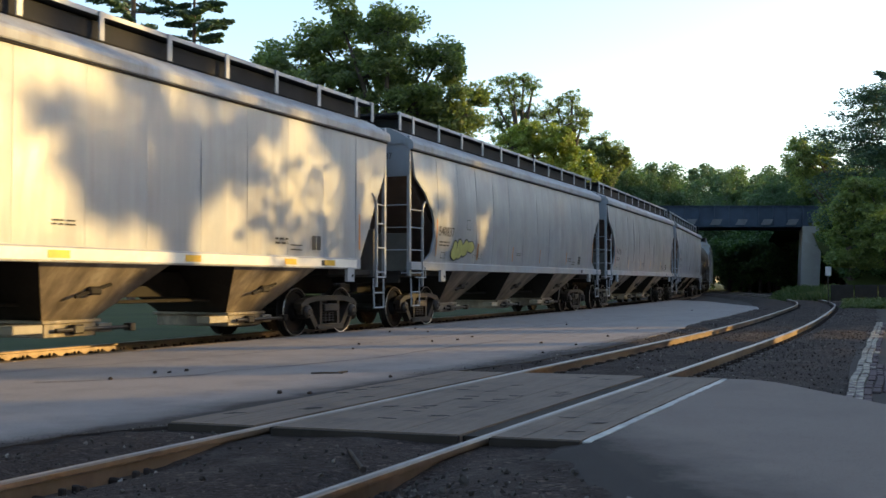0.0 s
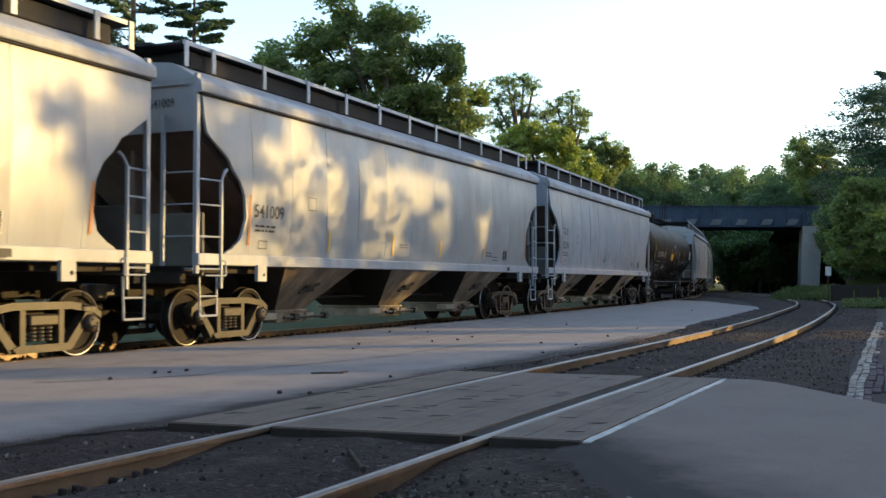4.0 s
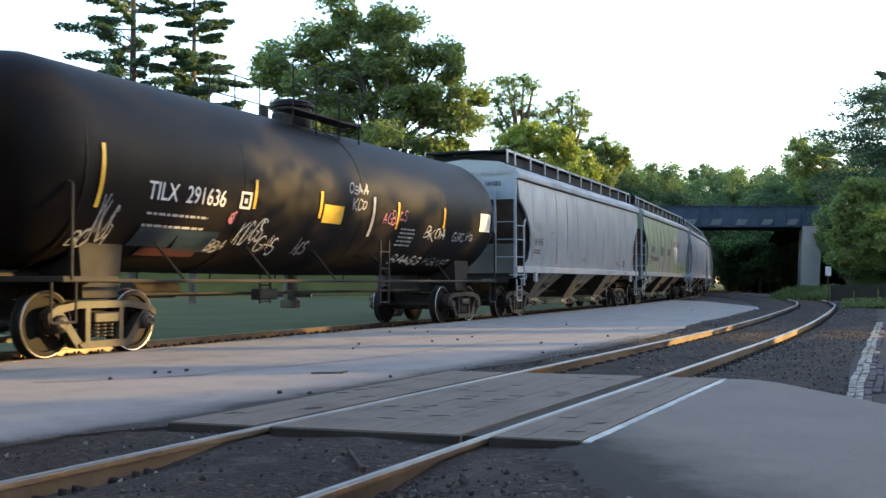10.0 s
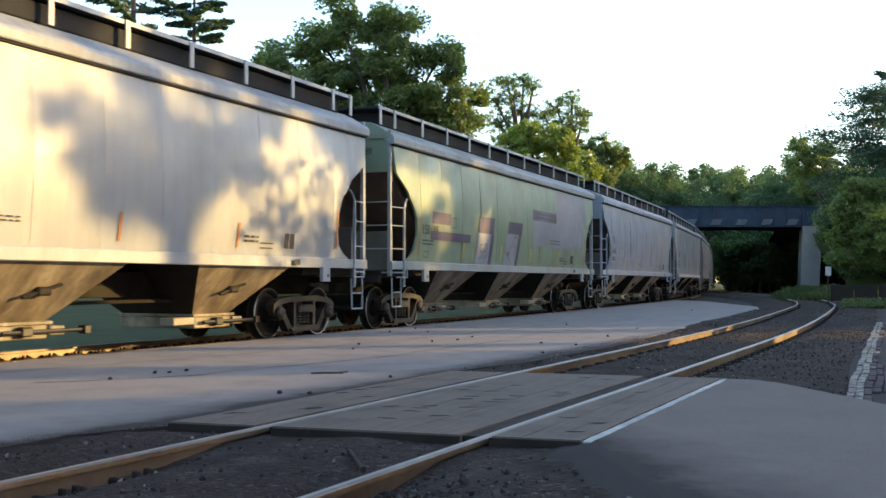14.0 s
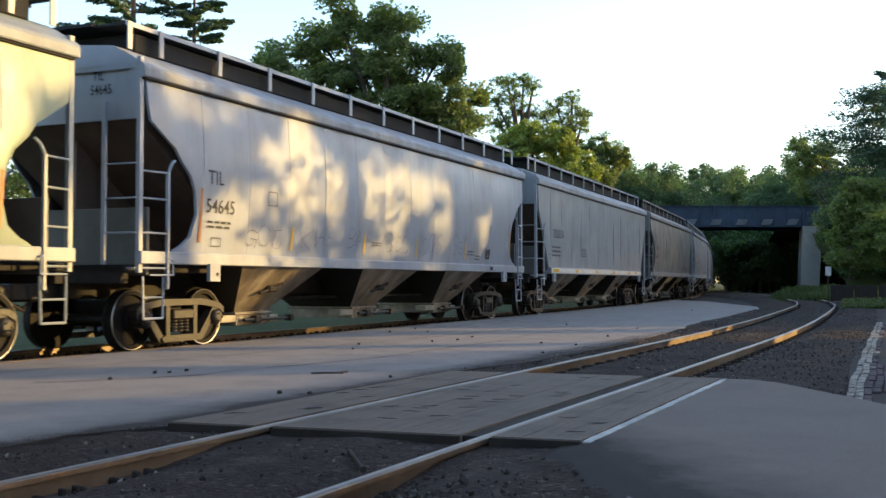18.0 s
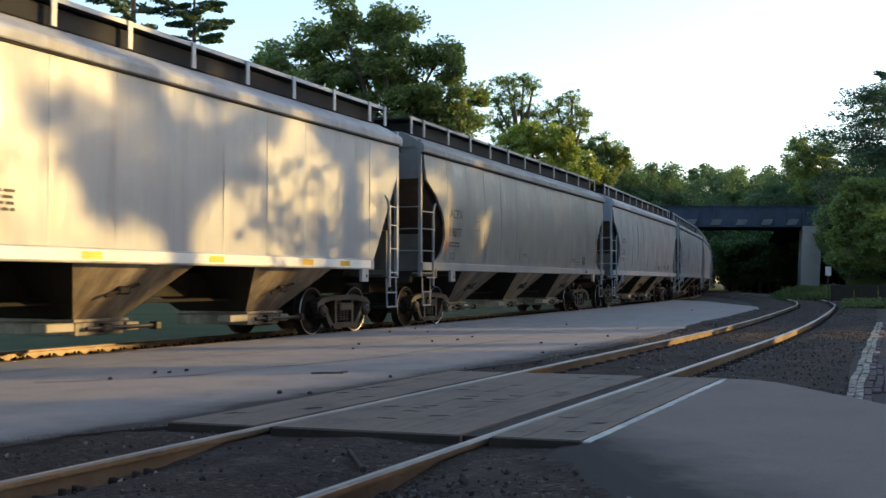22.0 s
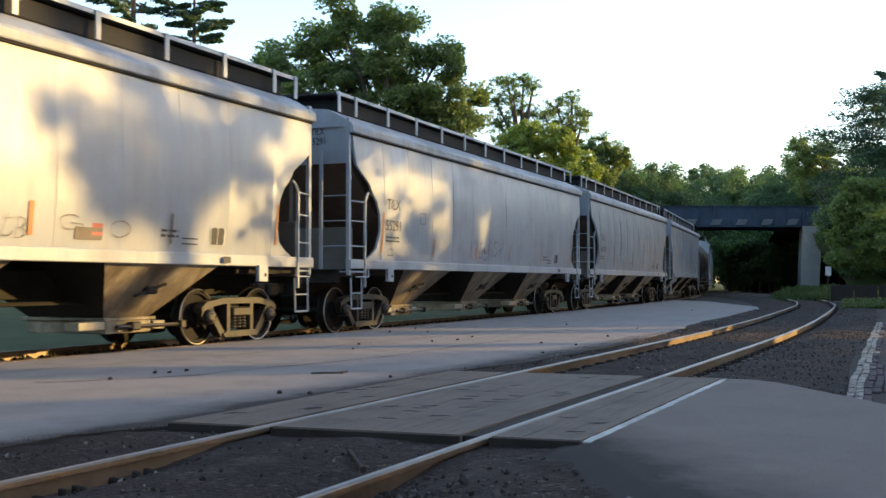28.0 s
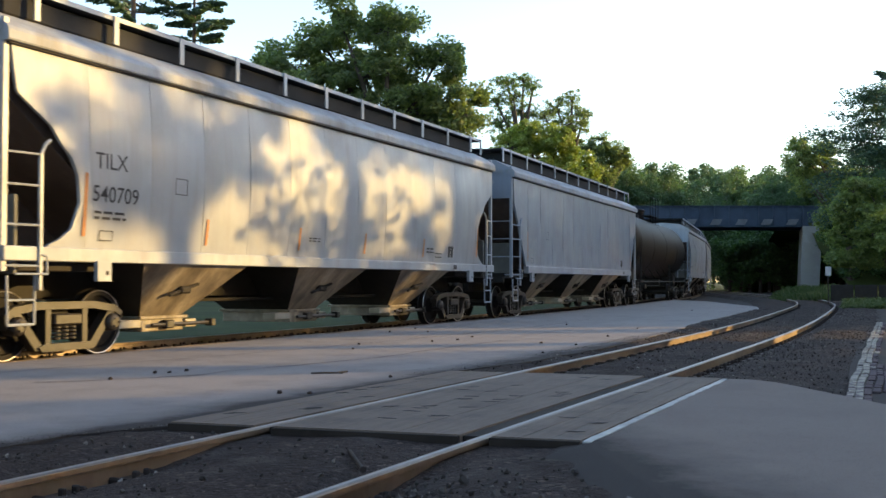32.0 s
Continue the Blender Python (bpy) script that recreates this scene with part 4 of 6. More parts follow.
for x, y, h, rx, base, n, c, spread, leaf, seed in SHADE:
    broadleaf("shade_tree", "tall leafy tree on the sunny side of the line", x, y, h, rx, base, L_MAPLE, seed, n, leaf, c, spread)
# high crowns added out of view to block the glow round the sun
for i in range(6):
    broadleaf("shade_tree", "very tall leafy unseen tree added to block the sky glow", 57, -14.6 + i * 13, 28 + (i % 3), 7.0, 18.8, L_MAPLE, 620 + i, 9000, 0.7, 60, 1.0)
# trees added out of view to dim sky light on the near ground
for i in range(7):
    broadleaf("shade_tree", "tall dense leafy unseen tree added to dim the sky light", 42 + 4 * (i % 2), 6.5 - i * 6.5, 23 + (i % 3), 5.6, 1.0, L_DARK, 640 + i, 12000, 0.6, 60, 1.0)
# hedge added out of view; its heights set where sun gets through
for i in range(17):
    y = 34.0 - i * 2.75
    top = 4.9 if 24 < y < 30 else 10.6 if y < 13 else 9.3 if y < 16.5 else 8.0 if y > 25 else 8.25 - (y - 17.5) * 0.2
    broadleaf("tall_hedge_bush", "dense green bush of an unseen hedge added for shade", 35.5 + RND.uniform(-0.6, 0.6), y, top + RND.uniform(-0.25, 0.2), 1.6 if 22 < y < 24 or 30 < y < 32 else 2.5, 0.2, L_DARK, 80 + i, 13000, 0.45, 36, 1.15)
# an unseen wood, added to close the place behind and dim the light from there
for i in range(12):
    x = -62 + i * 11 + RND.uniform(-2, 2)
    if -42 < x < -14:
        continue
    broadleaf("wood_tree", "large dark green unseen tree added to dim the light", x, -24 + RND.uniform(-4, 4) - 0.1 * abs(x), 15 + RND.uniform(-2, 3), 6.5, 1.0, L_DARK, 200 + i, 7000, 0.7, 26)


# ---- verge, sign, low wall, stones ----
sign = thing("track_sign", "small white rectangular sign on a thin post", "sign", at=pose(18.3, 49.7, -0.3))
part("post", Geo().tube((0, 0, 0), (0, 0, 1.7), 0.025, 8), M_CAST, sign)
part("plate", Geo().box(-0.14, 0.14, -0.035, -0.025, 1.55, 1.98, 0.004), M_LINE, sign, "white sign plate")
wall = thing("low_fence", "low dark board fence beside the platform", "fence", kind="structure")
for i in range(9):
    x = 20.6 + i * 1.2
    part("board", Geo().box(-0.58, 0.58, -0.03, 0.03, 0.0, 1.0, 0.01), M_DARK, wall, at=pose(x, 54 - i * 0.1, -0.2))


VERGE = [(15.6, 40), (17.5, 40.6), (30, 46), (60, 60), (60, 96), (33, 96), (29, 77), (24.3, 64), (20.3, 53)]
tagged(new("verge", Geo().slab(VERGE, -0.34, -0.066).mesh("verge", M_GRASS)), "rough green grass verge beside the track", "grass", kind="structure")


def grass_tufts():
    r = np.random.RandomState(3)
    n = 80000
    a = r.uniform(0, 1, n)
    y = 39.6 + 50 * a * a + r.uniform(0, 1, n)
    x = 0.386 * y - 0.1 + r.uniform(0.0, 1.0, n) * (1.5 + 12.0 * np.minimum((y - 39) / 8.0, 1.0))
    z = np.full(n, -0.07)
    h = r.uniform(0.06, 0.24, n) * (0.6 + 0.4 * np.sin(x * 1.3) * np.sin(y * 0.9) + 0.3)
    t = r.uniform(0, 2 * np.pi, n)
    w = r.uniform(0.02, 0.05, n)
    lean = r.normal(size=(n, 2)) * 0.12
    b = np.stack([x, y, z], 1)
    d = np.stack([np.cos(t) * w, np.sin(t) * w, 0 * t], 1)
    top = b + np.stack([lean[:, 0], lean[:, 1], h], 1)
    return np.stack([b - d, b + d, top + d * 0.3, top - d * 0.3], 1).reshape(-1, 3)


tagged(new("verge_grass", quad_mesh("verge_grass", grass_tufts(), L_GRASS)), "long rough green grass on the verge by the track", "grass", kind="stuff")


def track_weeds():
    """Tall weeds where the side track runs into the verge."""
    r = np.random.RandomState(13)
    n = 26000
    q, t = np.sqrt(r.uniform(0, 1, n)), r.uniform(0, 2 * np.pi, n)
    x, y = 22.2 + 2.6 * q * np.cos(t), 62 + 5.5 * q * np.sin(t)
    x = x + 0.33 * (y - 62)
    h = r.uniform(0.25, 0.75, n) * (1.15 - 0.7 * q * q) * (1 + 0.3 * np.sin(x * 2.1) * np.sin(y * 1.3))
    t = r.uniform(0, 2 * np.pi, n)
    w = r.uniform(0.025, 0.06, n)
    lean = r.normal(size=(n, 2)) * 0.16
    b = np.stack([x, y, np.full(n, -0.2)], 1)
    d = np.stack([np.cos(t) * w, np.sin(t) * w, 0 * t], 1)
    top = b + np.stack([lean[:, 0], lean[:, 1], h + 0.1], 1)
    return np.stack([b - d, b + d, top + d * 0.3, top - d * 0.3], 1).reshape(-1, 3)


tagged(new("tall_weeds", quad_mesh("tall_weeds", track_weeds(), L_GRASS)), "tall green weeds grown over the far end of the side track", "weeds", kind="stuff")


def gravel():
    """Loose crushed stones on the beds near the crossing."""
    r = random.Random(9)
    base = [Vector(v) for v in ((1, 0, 0), (-1, 0, 0), (0, 1, 0), (0, -1, 0), (0, 0, 0.7), (0, 0, -0.7), (0.6, 0.6, 0.3), (-0.6, -0.5, 0.3))]
    faces = [(0, 6, 4), (6, 2, 4), (2, 1, 4), (1, 7, 4), (7, 3, 4), (3, 0, 4), (0, 2, 6), (1, 3, 7), (0, 5, 2), (2, 5, 1), (1, 5, 3), (3, 5, 0)]
    g = Geo()
    sec_o, sec_z = [a for a, _ in SIDE_SECTION], [b for _, b in SIDE_SECTION]
    for i in range(9000):
        u = r.uniform(-8, 14) if i % 3 else r.uniform(10, 34)
        o = r.choice((r.uniform(-1.6, -0.85), r.uniform(-0.65, 0.65), r.uniform(0.85, 2.3), r.uniform(0.85, 3.2)))
        if -3.1 < u < 1.4 and abs(o) < 1.45 or (o > 1.35 and -3.4 < u < 1.6) or (o > 1.9 and u < 0):
            continue
        x, y, _ = SIDE.at(u, o)
        k = r.choice((0.006, 0.008, 0.010, 0.013, 0.016)) * r.uniform(0.8, 1.3)
        e = Euler((r.uniform(0, 6), r.uniform(0, 6), r.uniform(0, 6))).to_matrix()
        lie = float(np.interp(o, sec_o, sec_z))
        if u < -3.0:
            near = 1.0 if o > 1.1 else min(max((u + 4.3) / 0.9, 0), 1)
            lie += (max(lie, -0.052) - lie) * near
        c = Vector((x, y, lie + k * 0.3))
        g.add([c + e @ (v * k * r.uniform(0.75, 1.25)) for v in base], faces)
    for i in range(700):
        x, y, _ = SIDE.at(-3.75 - 1.6 * r.uniform(0, 1) ** 0.6, r.uniform(0.92, 2.15))
        k = r.uniform(0.012, 0.034) if i % 3 == 0 else r.uniform(0.006, 0.014)
        e = Euler((r.uniform(0, 6), r.uniform(0, 6), r.uniform(0, 6))).to_matrix()
        c = Vector((x, y, -0.052 + k * 0.3))
        g.add([c + e @ (v * k * r.uniform(0.75, 1.25)) for v in base], faces)
    # grit that has spilled over the edges of the pavement
    for (a, b), zz, reach, n in ((((-4.4, 3.0), (-2.45, 6.75)), -0.035, -0.16, 700), (((-2.45, 6.75), (-1.86, 7.25)), -0.035, -0.12, 120), (((-0.3, 10.9), (4.4, 20.5)), -0.035, -0.2, 900)):
        for i in range(n):
            q = abs(r.gauss(0, 0.5)) * reach * (1 + 0.7 * math.sin(9 * i / n))
            l = math.dist(a, b)
            f = i / n
            x, y = a[0] + (b[0] - a[0]) * f + (b[1] - a[1]) / l * q, a[1] + (b[1] - a[1]) * f - (b[0] - a[0]) / l * q
            k = r.choice((0.002, 0.0025, 0.003, 0.004, 0.005)) * r.uniform(0.8, 1.3)
            e = Euler((r.uniform(0, 6), r.uniform(0, 6), r.uniform(0, 6))).to_matrix()
            c = Vector((x, y, zz + k * 0.35))
            g.add([c + e @ (v * k * r.uniform(0.75, 1.25)) for v in base], faces)
    return g


tagged(new("loose_gravel", gravel().mesh("loose_gravel", M_STONE)), "loose crushed stones scattered on the dirty track bed", "gravel", kind="stuff")
def pebble(seed):
    """A broken stone with flat faces, its underside down."""
    r = random.Random(seed)
    g = Geo()
    n = 6
    for z, k in ((0.0, 0.9), (0.018, 1.0), (0.036, 0.55)):
        g.v += [(0.036 * k * r.uniform(0.65, 1.25) * math.cos(6.2832 * (j + r.uniform(-0.3, 0.3)) / n), 0.036 * k * r.uniform(0.65, 1.25) * math.sin(6.2832 * (j + r.uniform(-0.3, 0.3)) / n), z * r.uniform(0.7, 1.2)) for j in range(n)]
    g.f = [tuple(range(n - 1, -1, -1)), tuple(range(2 * n, 3 * n))] + [(a * n + j, a * n + (j + 1) % n, (a + 1) * n + (j + 1) % n, (a + 1) * n + j) for a in (0, 1) for j in range(n)]
    return g.mesh("stone", M_BALLAST)


PEBBLES = [pebble(k) for k in range(5)]
for i, (x, y) in enumerate(((-1.33, 15.47), (-1.33, 16.59), (-1.05, 20.68), (-0.59, 22.18), (-0.30, 20.68), (-0.18, 17.37), (0.52, 18.78), (0.25, 17.87), (1.58, 16.89), (1.39, 14.61), (2.09, 16.44), (2.98, 18.98), (4.12, 22.18), (8.59, 36.09), (-1.45, 9.31), (-1.18, 9.31), (-3.38, 10.65), (-3.12, 11.37), (-2.98, 11.44), (-2.85, 11.66), (2.86, 24.22), (-0.55, 10.90))):
    st_ = tagged(new("stone", PEBBLES[i % 5]), "small dark stone lying on the pavement", "stone", "stones on the pavement")
    st_.matrix_basis = pose(x, y, -0.036, 0, 0, i * 77) @ Matrix.Diagonal((0.55 + 0.1 * (i % 4), 0.7, 0.6 + 0.1 * (i % 3), 1))
bar = Geo().tube((-0.545, 6.13, -0.028), (-0.42, 5.52, -0.026), 0.011, 8).tube((-0.42, 5.52, -0.026), (-0.417, 5.505, -0.026), 0.018, 8)
tagged(new("track_spike", bar.mesh("track_spike", M_SPIKE)), "rusty dark spike lying on the dirt between the rails", "spike")
twig = Geo().path([(-1.42, 11.3, -0.028), (-1.3, 11.32, -0.022), (-1.15, 11.36, -0.026), (-1.05, 11.5, -0.026)], 0.011, 5).path([(-1.15, 11.36, -0.026), (-1.08, 11.3, -0.028)], 0.007, 5)
tagged(new("twig", twig.mesh("twig", M_BARK)), "dry brown twig lying on the pavement", "twig")
# ---- freight cars: each one's x runs back along the train, its origin near its front end; z from the rail's top ----
CAR = 15.4
END = 0.42  # how far a hopper's end frame stands out past its nominal length, at both ends
TRUCKS = (1.1, 14.3)
WHEEL_R = 0.457


def bulge(z):
    """Half width of a curved-side car at a height."""
    return 1.53 + 0.09 * math.sin(math.pi * min(max((z - 1.3) / 2.8, 0), 1))


def flat_side(z):
    return 1.56


CURVED_EDGE = ([1.46, 1.50, 1.56, 1.7, 2.05, 2.4, 2.62, 2.72, 2.80, 2.98, 3.15, 3.32, 3.6, 3.94], [0.24, 0.30, 0.45, 0.65, 0.77, 0.71, 0.59, 0.47, 0.38, 0.24, -0.04, -0.30, -0.34, -0.36])
FLAT_EDGE = ([1.46, 1.8, 2.2, 2.6, 2.95, 3.2, 3.94], [0.74, 0.54, 0.30, 0.07, -0.15, -0.30, -0.38])


def side_panel(i, n, width, edge, seed):
    """One of n sheets of a car's side: bowed, a little dented, with turned-in edges."""
    r = random.Random(seed)
    zs = sorted(list(edge[0]) + [z for z in (1.46 + (3.94 - 1.46) * k / 12 for k in range(13)) if min(abs(z - e) for e in edge[0]) > 0.07])
    step = (CAR - 1.84) / (n - 2)
    cols = 9
    g = Geo()
    lip = 0.05
    for z in zs:
        a, b = 0.92 + (i - 1) * step, 0.92 + i * step
        if i == 0:
            a = float(np.interp(z, *edge))
        if i == n - 1:
            b = CAR - float(np.interp(z, *edge))
        a, b = a + 0.0025, b - 0.0025
        y = width(z)
        w = math.sin(math.pi * (z - 1.46) / 2.48)
        row = []
        for k in range(cols + 1):
            t = k / cols
            pillow = 0.012 * (1 - (2 * t - 1) ** 4) * w
            dent = 0.016 * noise.noise((a + (b - a) * t + seed, z * 0.8, seed * 0.37)) * w
            row.append((a + (b - a) * t, -y - pillow + dent, z))
        g.v += row
    m = cols + 1
    for j in range(len(zs) - 1):
        g.f += [(j * m + k, j * m + k + 1, (j + 1) * m + k + 1, (j + 1) * m + k) for k in range(m - 1)]
    front = len(g.v)
    for k in (0, cols):
        for j in range(len(zs)):
            x, y, z = g.v[j * m + k]
            g.v += [(x, y, z), (x, y + lip, z)]
    for e in range(2):
        o = front + e * 2 * len(zs)
        g.f += [(o + 2 * j, o + 2 * j + 1, o + 2 * j + 3, o + 2 * j + 2) for j in range(len(zs) - 1)]
    return g.mesh("side_panel", M_PAINT, True)


def bay(x0, ends=False):
    """A hopper under the car, with sloping sides, and its outlet."""
    g = Geo()
    top, low = (x0, x0 + 2.7, 1.50, 1.34), (x0 + 0.85, x0 + 1.85, 0.72, 0.50)
    for a, b, y, z in (top, low):
        g.v += [(a, -y, z), (b, -y, z), (b, y, z), (a, y, z)]
    g.f += [(0, 1, 5, 4), (2, 3, 7, 6), (4, 5, 6, 7)] if not ends else [(1, 2, 6, 5), (3, 0, 4, 7)]
    return g


def slope_between(xa, xb):
    """Sheets that rise from one hopper's edge to the ridge and down to the next, coloured dark for shade."""
    g = Geo()
    m = (xa + xb) / 2
    g.v += [(xa, -1.46, 1.34), (xa, 1.46, 1.34), (m, 1.46, 2.0), (m, -1.46, 2.0), (xb, 1.46, 1.34), (xb, -1.46, 1.34)]
    g.f += [(0, 1, 2, 3), (3, 2, 4, 5)]
    return g


def wheelset_mesh():
    g = Geo()
    g.lathe([(-1.12, 0.0), (-1.12, 0.085), (-0.9, 0.095), (-0.9, 0.07), (0.9, 0.07), (0.9, 0.095), (1.12, 0.085), (1.12, 0.0)], "y", 12)
    for s in (-1, 1):
        g.lathe([(s * 0.90, 0.09), (s * 0.89, 0.16), (s * 0.80, 0.19), (s * 0.81, 0.36), (s * 0.855, 0.375), (s * 0.858, 0.437)], "y", 32)
        g.lathe([(s * 0.68, 0.10), (s * 0.72, 0.30), (s * 0.70, 0.36), (s * 0.695, 0.46)], "y", 32)
        g.lathe([(s * 0.85, WHEEL_R), (s * 0.735, WHEEL_R + 0.002), (s * 0.72, 0.482), (s * 0.695, 0.478)], "y", 32)
        for k in range(3):
            t = 2 * math.pi * k / 3
            c, d = 0.05 * math.cos(t), 0.05 * math.sin(t)
            g.tube((c, s * 1.115, d), (c, s * 1.145, d), 0.016, 6)
    nf = len(g.f)
    for s in (-1, 1):
        g.lathe([(s * 0.858, 0.437), (s * 0.862, 0.447), (s * 0.85, WHEEL_R)], "y", 32)
    m = g.mesh("wheelset", M_WHEEL)
    m.materials.append(M_TREAD)
    idx = [0] * len(m.polygons)
    for i in range(nf, len(idx)):
        idx[i] = 1
    m.polygons.foreach_set("material_index", idx)
    return m


def side_frame_mesh():
    """A cast frame: bowed top member, thick diagonals, spring window, journal boxes with bearing caps."""
    g = Geo()
    y0, y1 = -1.10, -0.93
    g.prism([(-1.07, 0.52), (-1.07, 0.61), (-0.93, 0.70), (-0.5, 0.76), (0.5, 0.76), (0.93, 0.70), (1.07, 0.61), (1.07, 0.52), (0.93, 0.60), (0.5, 0.66), (-0.5, 0.66), (-0.93, 0.60)], y0, y1)
    g.prism([(-0.46, 0.11), (0.46, 0.11), (0.52, 0.17), (0.40, 0.21), (-0.40, 0.21), (-0.52, 0.17)], y0 - 0.02, y1)
    for s in (-1, 1):
        g.prism([(s * 0.93, 0.60), (s * 0.80, 0.62), (s * 0.40, 0.15), (s * 0.54, 0.12)], y0 + 0.015, y1)
        g.prism([(s * 0.38, 0.20), (s * 0.29, 0.20), (s * 0.29, 0.66), (s * 0.38, 0.66)], y0 + 0.01, y1)
        g.prism([(s * 1.02, 0.42), (s * 0.86, 0.40), (s * 0.80, 0.62), (s * 1.06, 0.62)], y0 + 0.03, y1 - 0.02)
        k = len(g.v)
        g.lathe([(y0 - 0.07, 0.0), (y0 - 0.07, 0.07), (y0 - 0.055, 0.10), (y0 - 0.02, 0.125), (y1, 0.125)], "y", 16)
        for b in range(3):
            t = 2 * math.pi * b / 3
            g.tube((0.06 * math.cos(t), y0 - 0.09, 0.06 * math.sin(t)), (0.06 * math.cos(t), y0 - 0.06, 0.06 * math.sin(t)), 0.016, 6)
        for i in range(k, len(g.v)):
            x, y, z = g.v[i]
            g.v[i] = (x + s * 0.865, y, z + WHEEL_R)
    return g.mesh("side_frame", M_CAST)


def spring_mesh():
    g = Geo()
    for k in range(5):
        z = 0.25 + k * 0.05
        g.lathe([(z, 0.05), (z + 0.012, 0.066), (z + 0.03, 0.066), (z + 0.042, 0.05)], "z", 10)
    return g.mesh("spring", M_CAST)


MESH_CAP = Geo().box(-0.25, 0.25, -1.13, -0.94, 0.45, 0.60, 0.02).mesh("bolster_end", M_CAST)
MESH_WHEELS, MESH_FRAME, MESH_SPRING = wheelset_mesh(), side_frame_mesh(), spring_mesh()
MESH_BOLSTER = Geo().box(-0.2, 0.2, -0.93, 0.93, 0.48, 0.74, 0.02).box(-0.62, -0.54, -0.8, 0.8, 0.33, 0.43).box(0.54, 0.62, -0.8, 0.8, 0.33, 0.43).mesh("bolster", M_DARK)
HALF_TURN = pose(0, 0, 0, 0, 0, 180)


def add_truck(car, x):
    t = new("truck")
    t.parent = car
    t.matrix_basis = pose(x, 0, 0)
    part("bolster", MESH_BOLSTER, None, t)
    for m in (Matrix(), HALF_TURN):
        part("side_frame", MESH_FRAME, None, t, "rusty cast steel side frame", at=m)
        part("bolster_end", MESH_CAP, None, t, at=m)
        for sx in (-0.14, 0.0, 0.14):
            part("spring", MESH_SPRING, None, t, at=m @ pose(sx, -1.03, 0))
    for dx in (-0.865, 0.865):
        part("wheelset", MESH_WHEELS, None, t, "brown steel wheels with bright rims", at=pose(dx, 0, WHEEL_R))
    return t


def both_sides(name, mesh, car, label=""):
    """The same part on the near side and, turned about the car's middle, on the far side."""
    a = part(name, mesh, None, car, label)
    b = part(name, mesh, None, car, label, at=pose(CAR, 0, 0, 0, 0, 180))
    return a, b


def ladder_meshes(y_post):
    """A side ladder's outer stile with its bent grab iron, and its rungs."""
    g = Geo().box(0.07, 0.115, -1.615, -1.57, 0.92, 2.62)
    g.path([(0.09, -1.595, 2.6), (0.17, -1.59, 2.74), (0.26, -1.58, 2.80)], 0.024)
    rungs = [Geo().tube((-END, -y_post - 0.02, z), (0.09, -1.595, z), 0.016, 6).mesh("rung", M_LADDER) for z in (1.22, 1.72, 2.21, 2.6)]
    return g.mesh("side_ladder", M_LADDER), rungs


def end_ladder_meshes(y_post):
    stile = Geo().box(-END - 0.10, -END - 0.05, -0.96, -0.90, 1.12, 3.6).mesh("end_ladder", M_LADDER)
    return stile, [Geo().tube((-END - 0.07, -y_post, z), (-END - 0.07, -0.93, z), 0.014, 6).mesh("rung", M_LADDER) for z in (1.22, 1.72, 2.21, 2.7)]


def mirrored(mesh):
    """The same part for the car's other end."""
    m = mesh.copy()
    m.transform(Matrix.Translation((CAR, 0, 0)) @ Matrix.Diagonal((-1, 1, 1, 1)))
    m.flip_normals()
    return m


def add_ladder(name, meshes, car, label=""):
    stile, rungs = meshes
    for lad in both_sides(name, stile, car, label):
        for m in rungs:
            part("rung", m, None, lad)


def step_mesh():
    """A stirrup of two treads below the sill, and a small grab loop beside it."""
    g = Geo().path([(-0.36, -1.52, 1.1), (-0.35, -1.53, 0.50), (0.07, -1.53, 0.50), (0.09, -1.52, 1.1)], 0.019).path([(-0.36, -1.525, 0.80), (0.08, -1.525, 0.80)], 0.016)
    g.path([(0.09, -1.61, 1.36), (0.17, -1.63, 1.34), (0.18, -1.63, 1.12), (-0.30, -1.6, 1.12)], 0.014)
    return g.mesh("sill_step", M_LADDER)


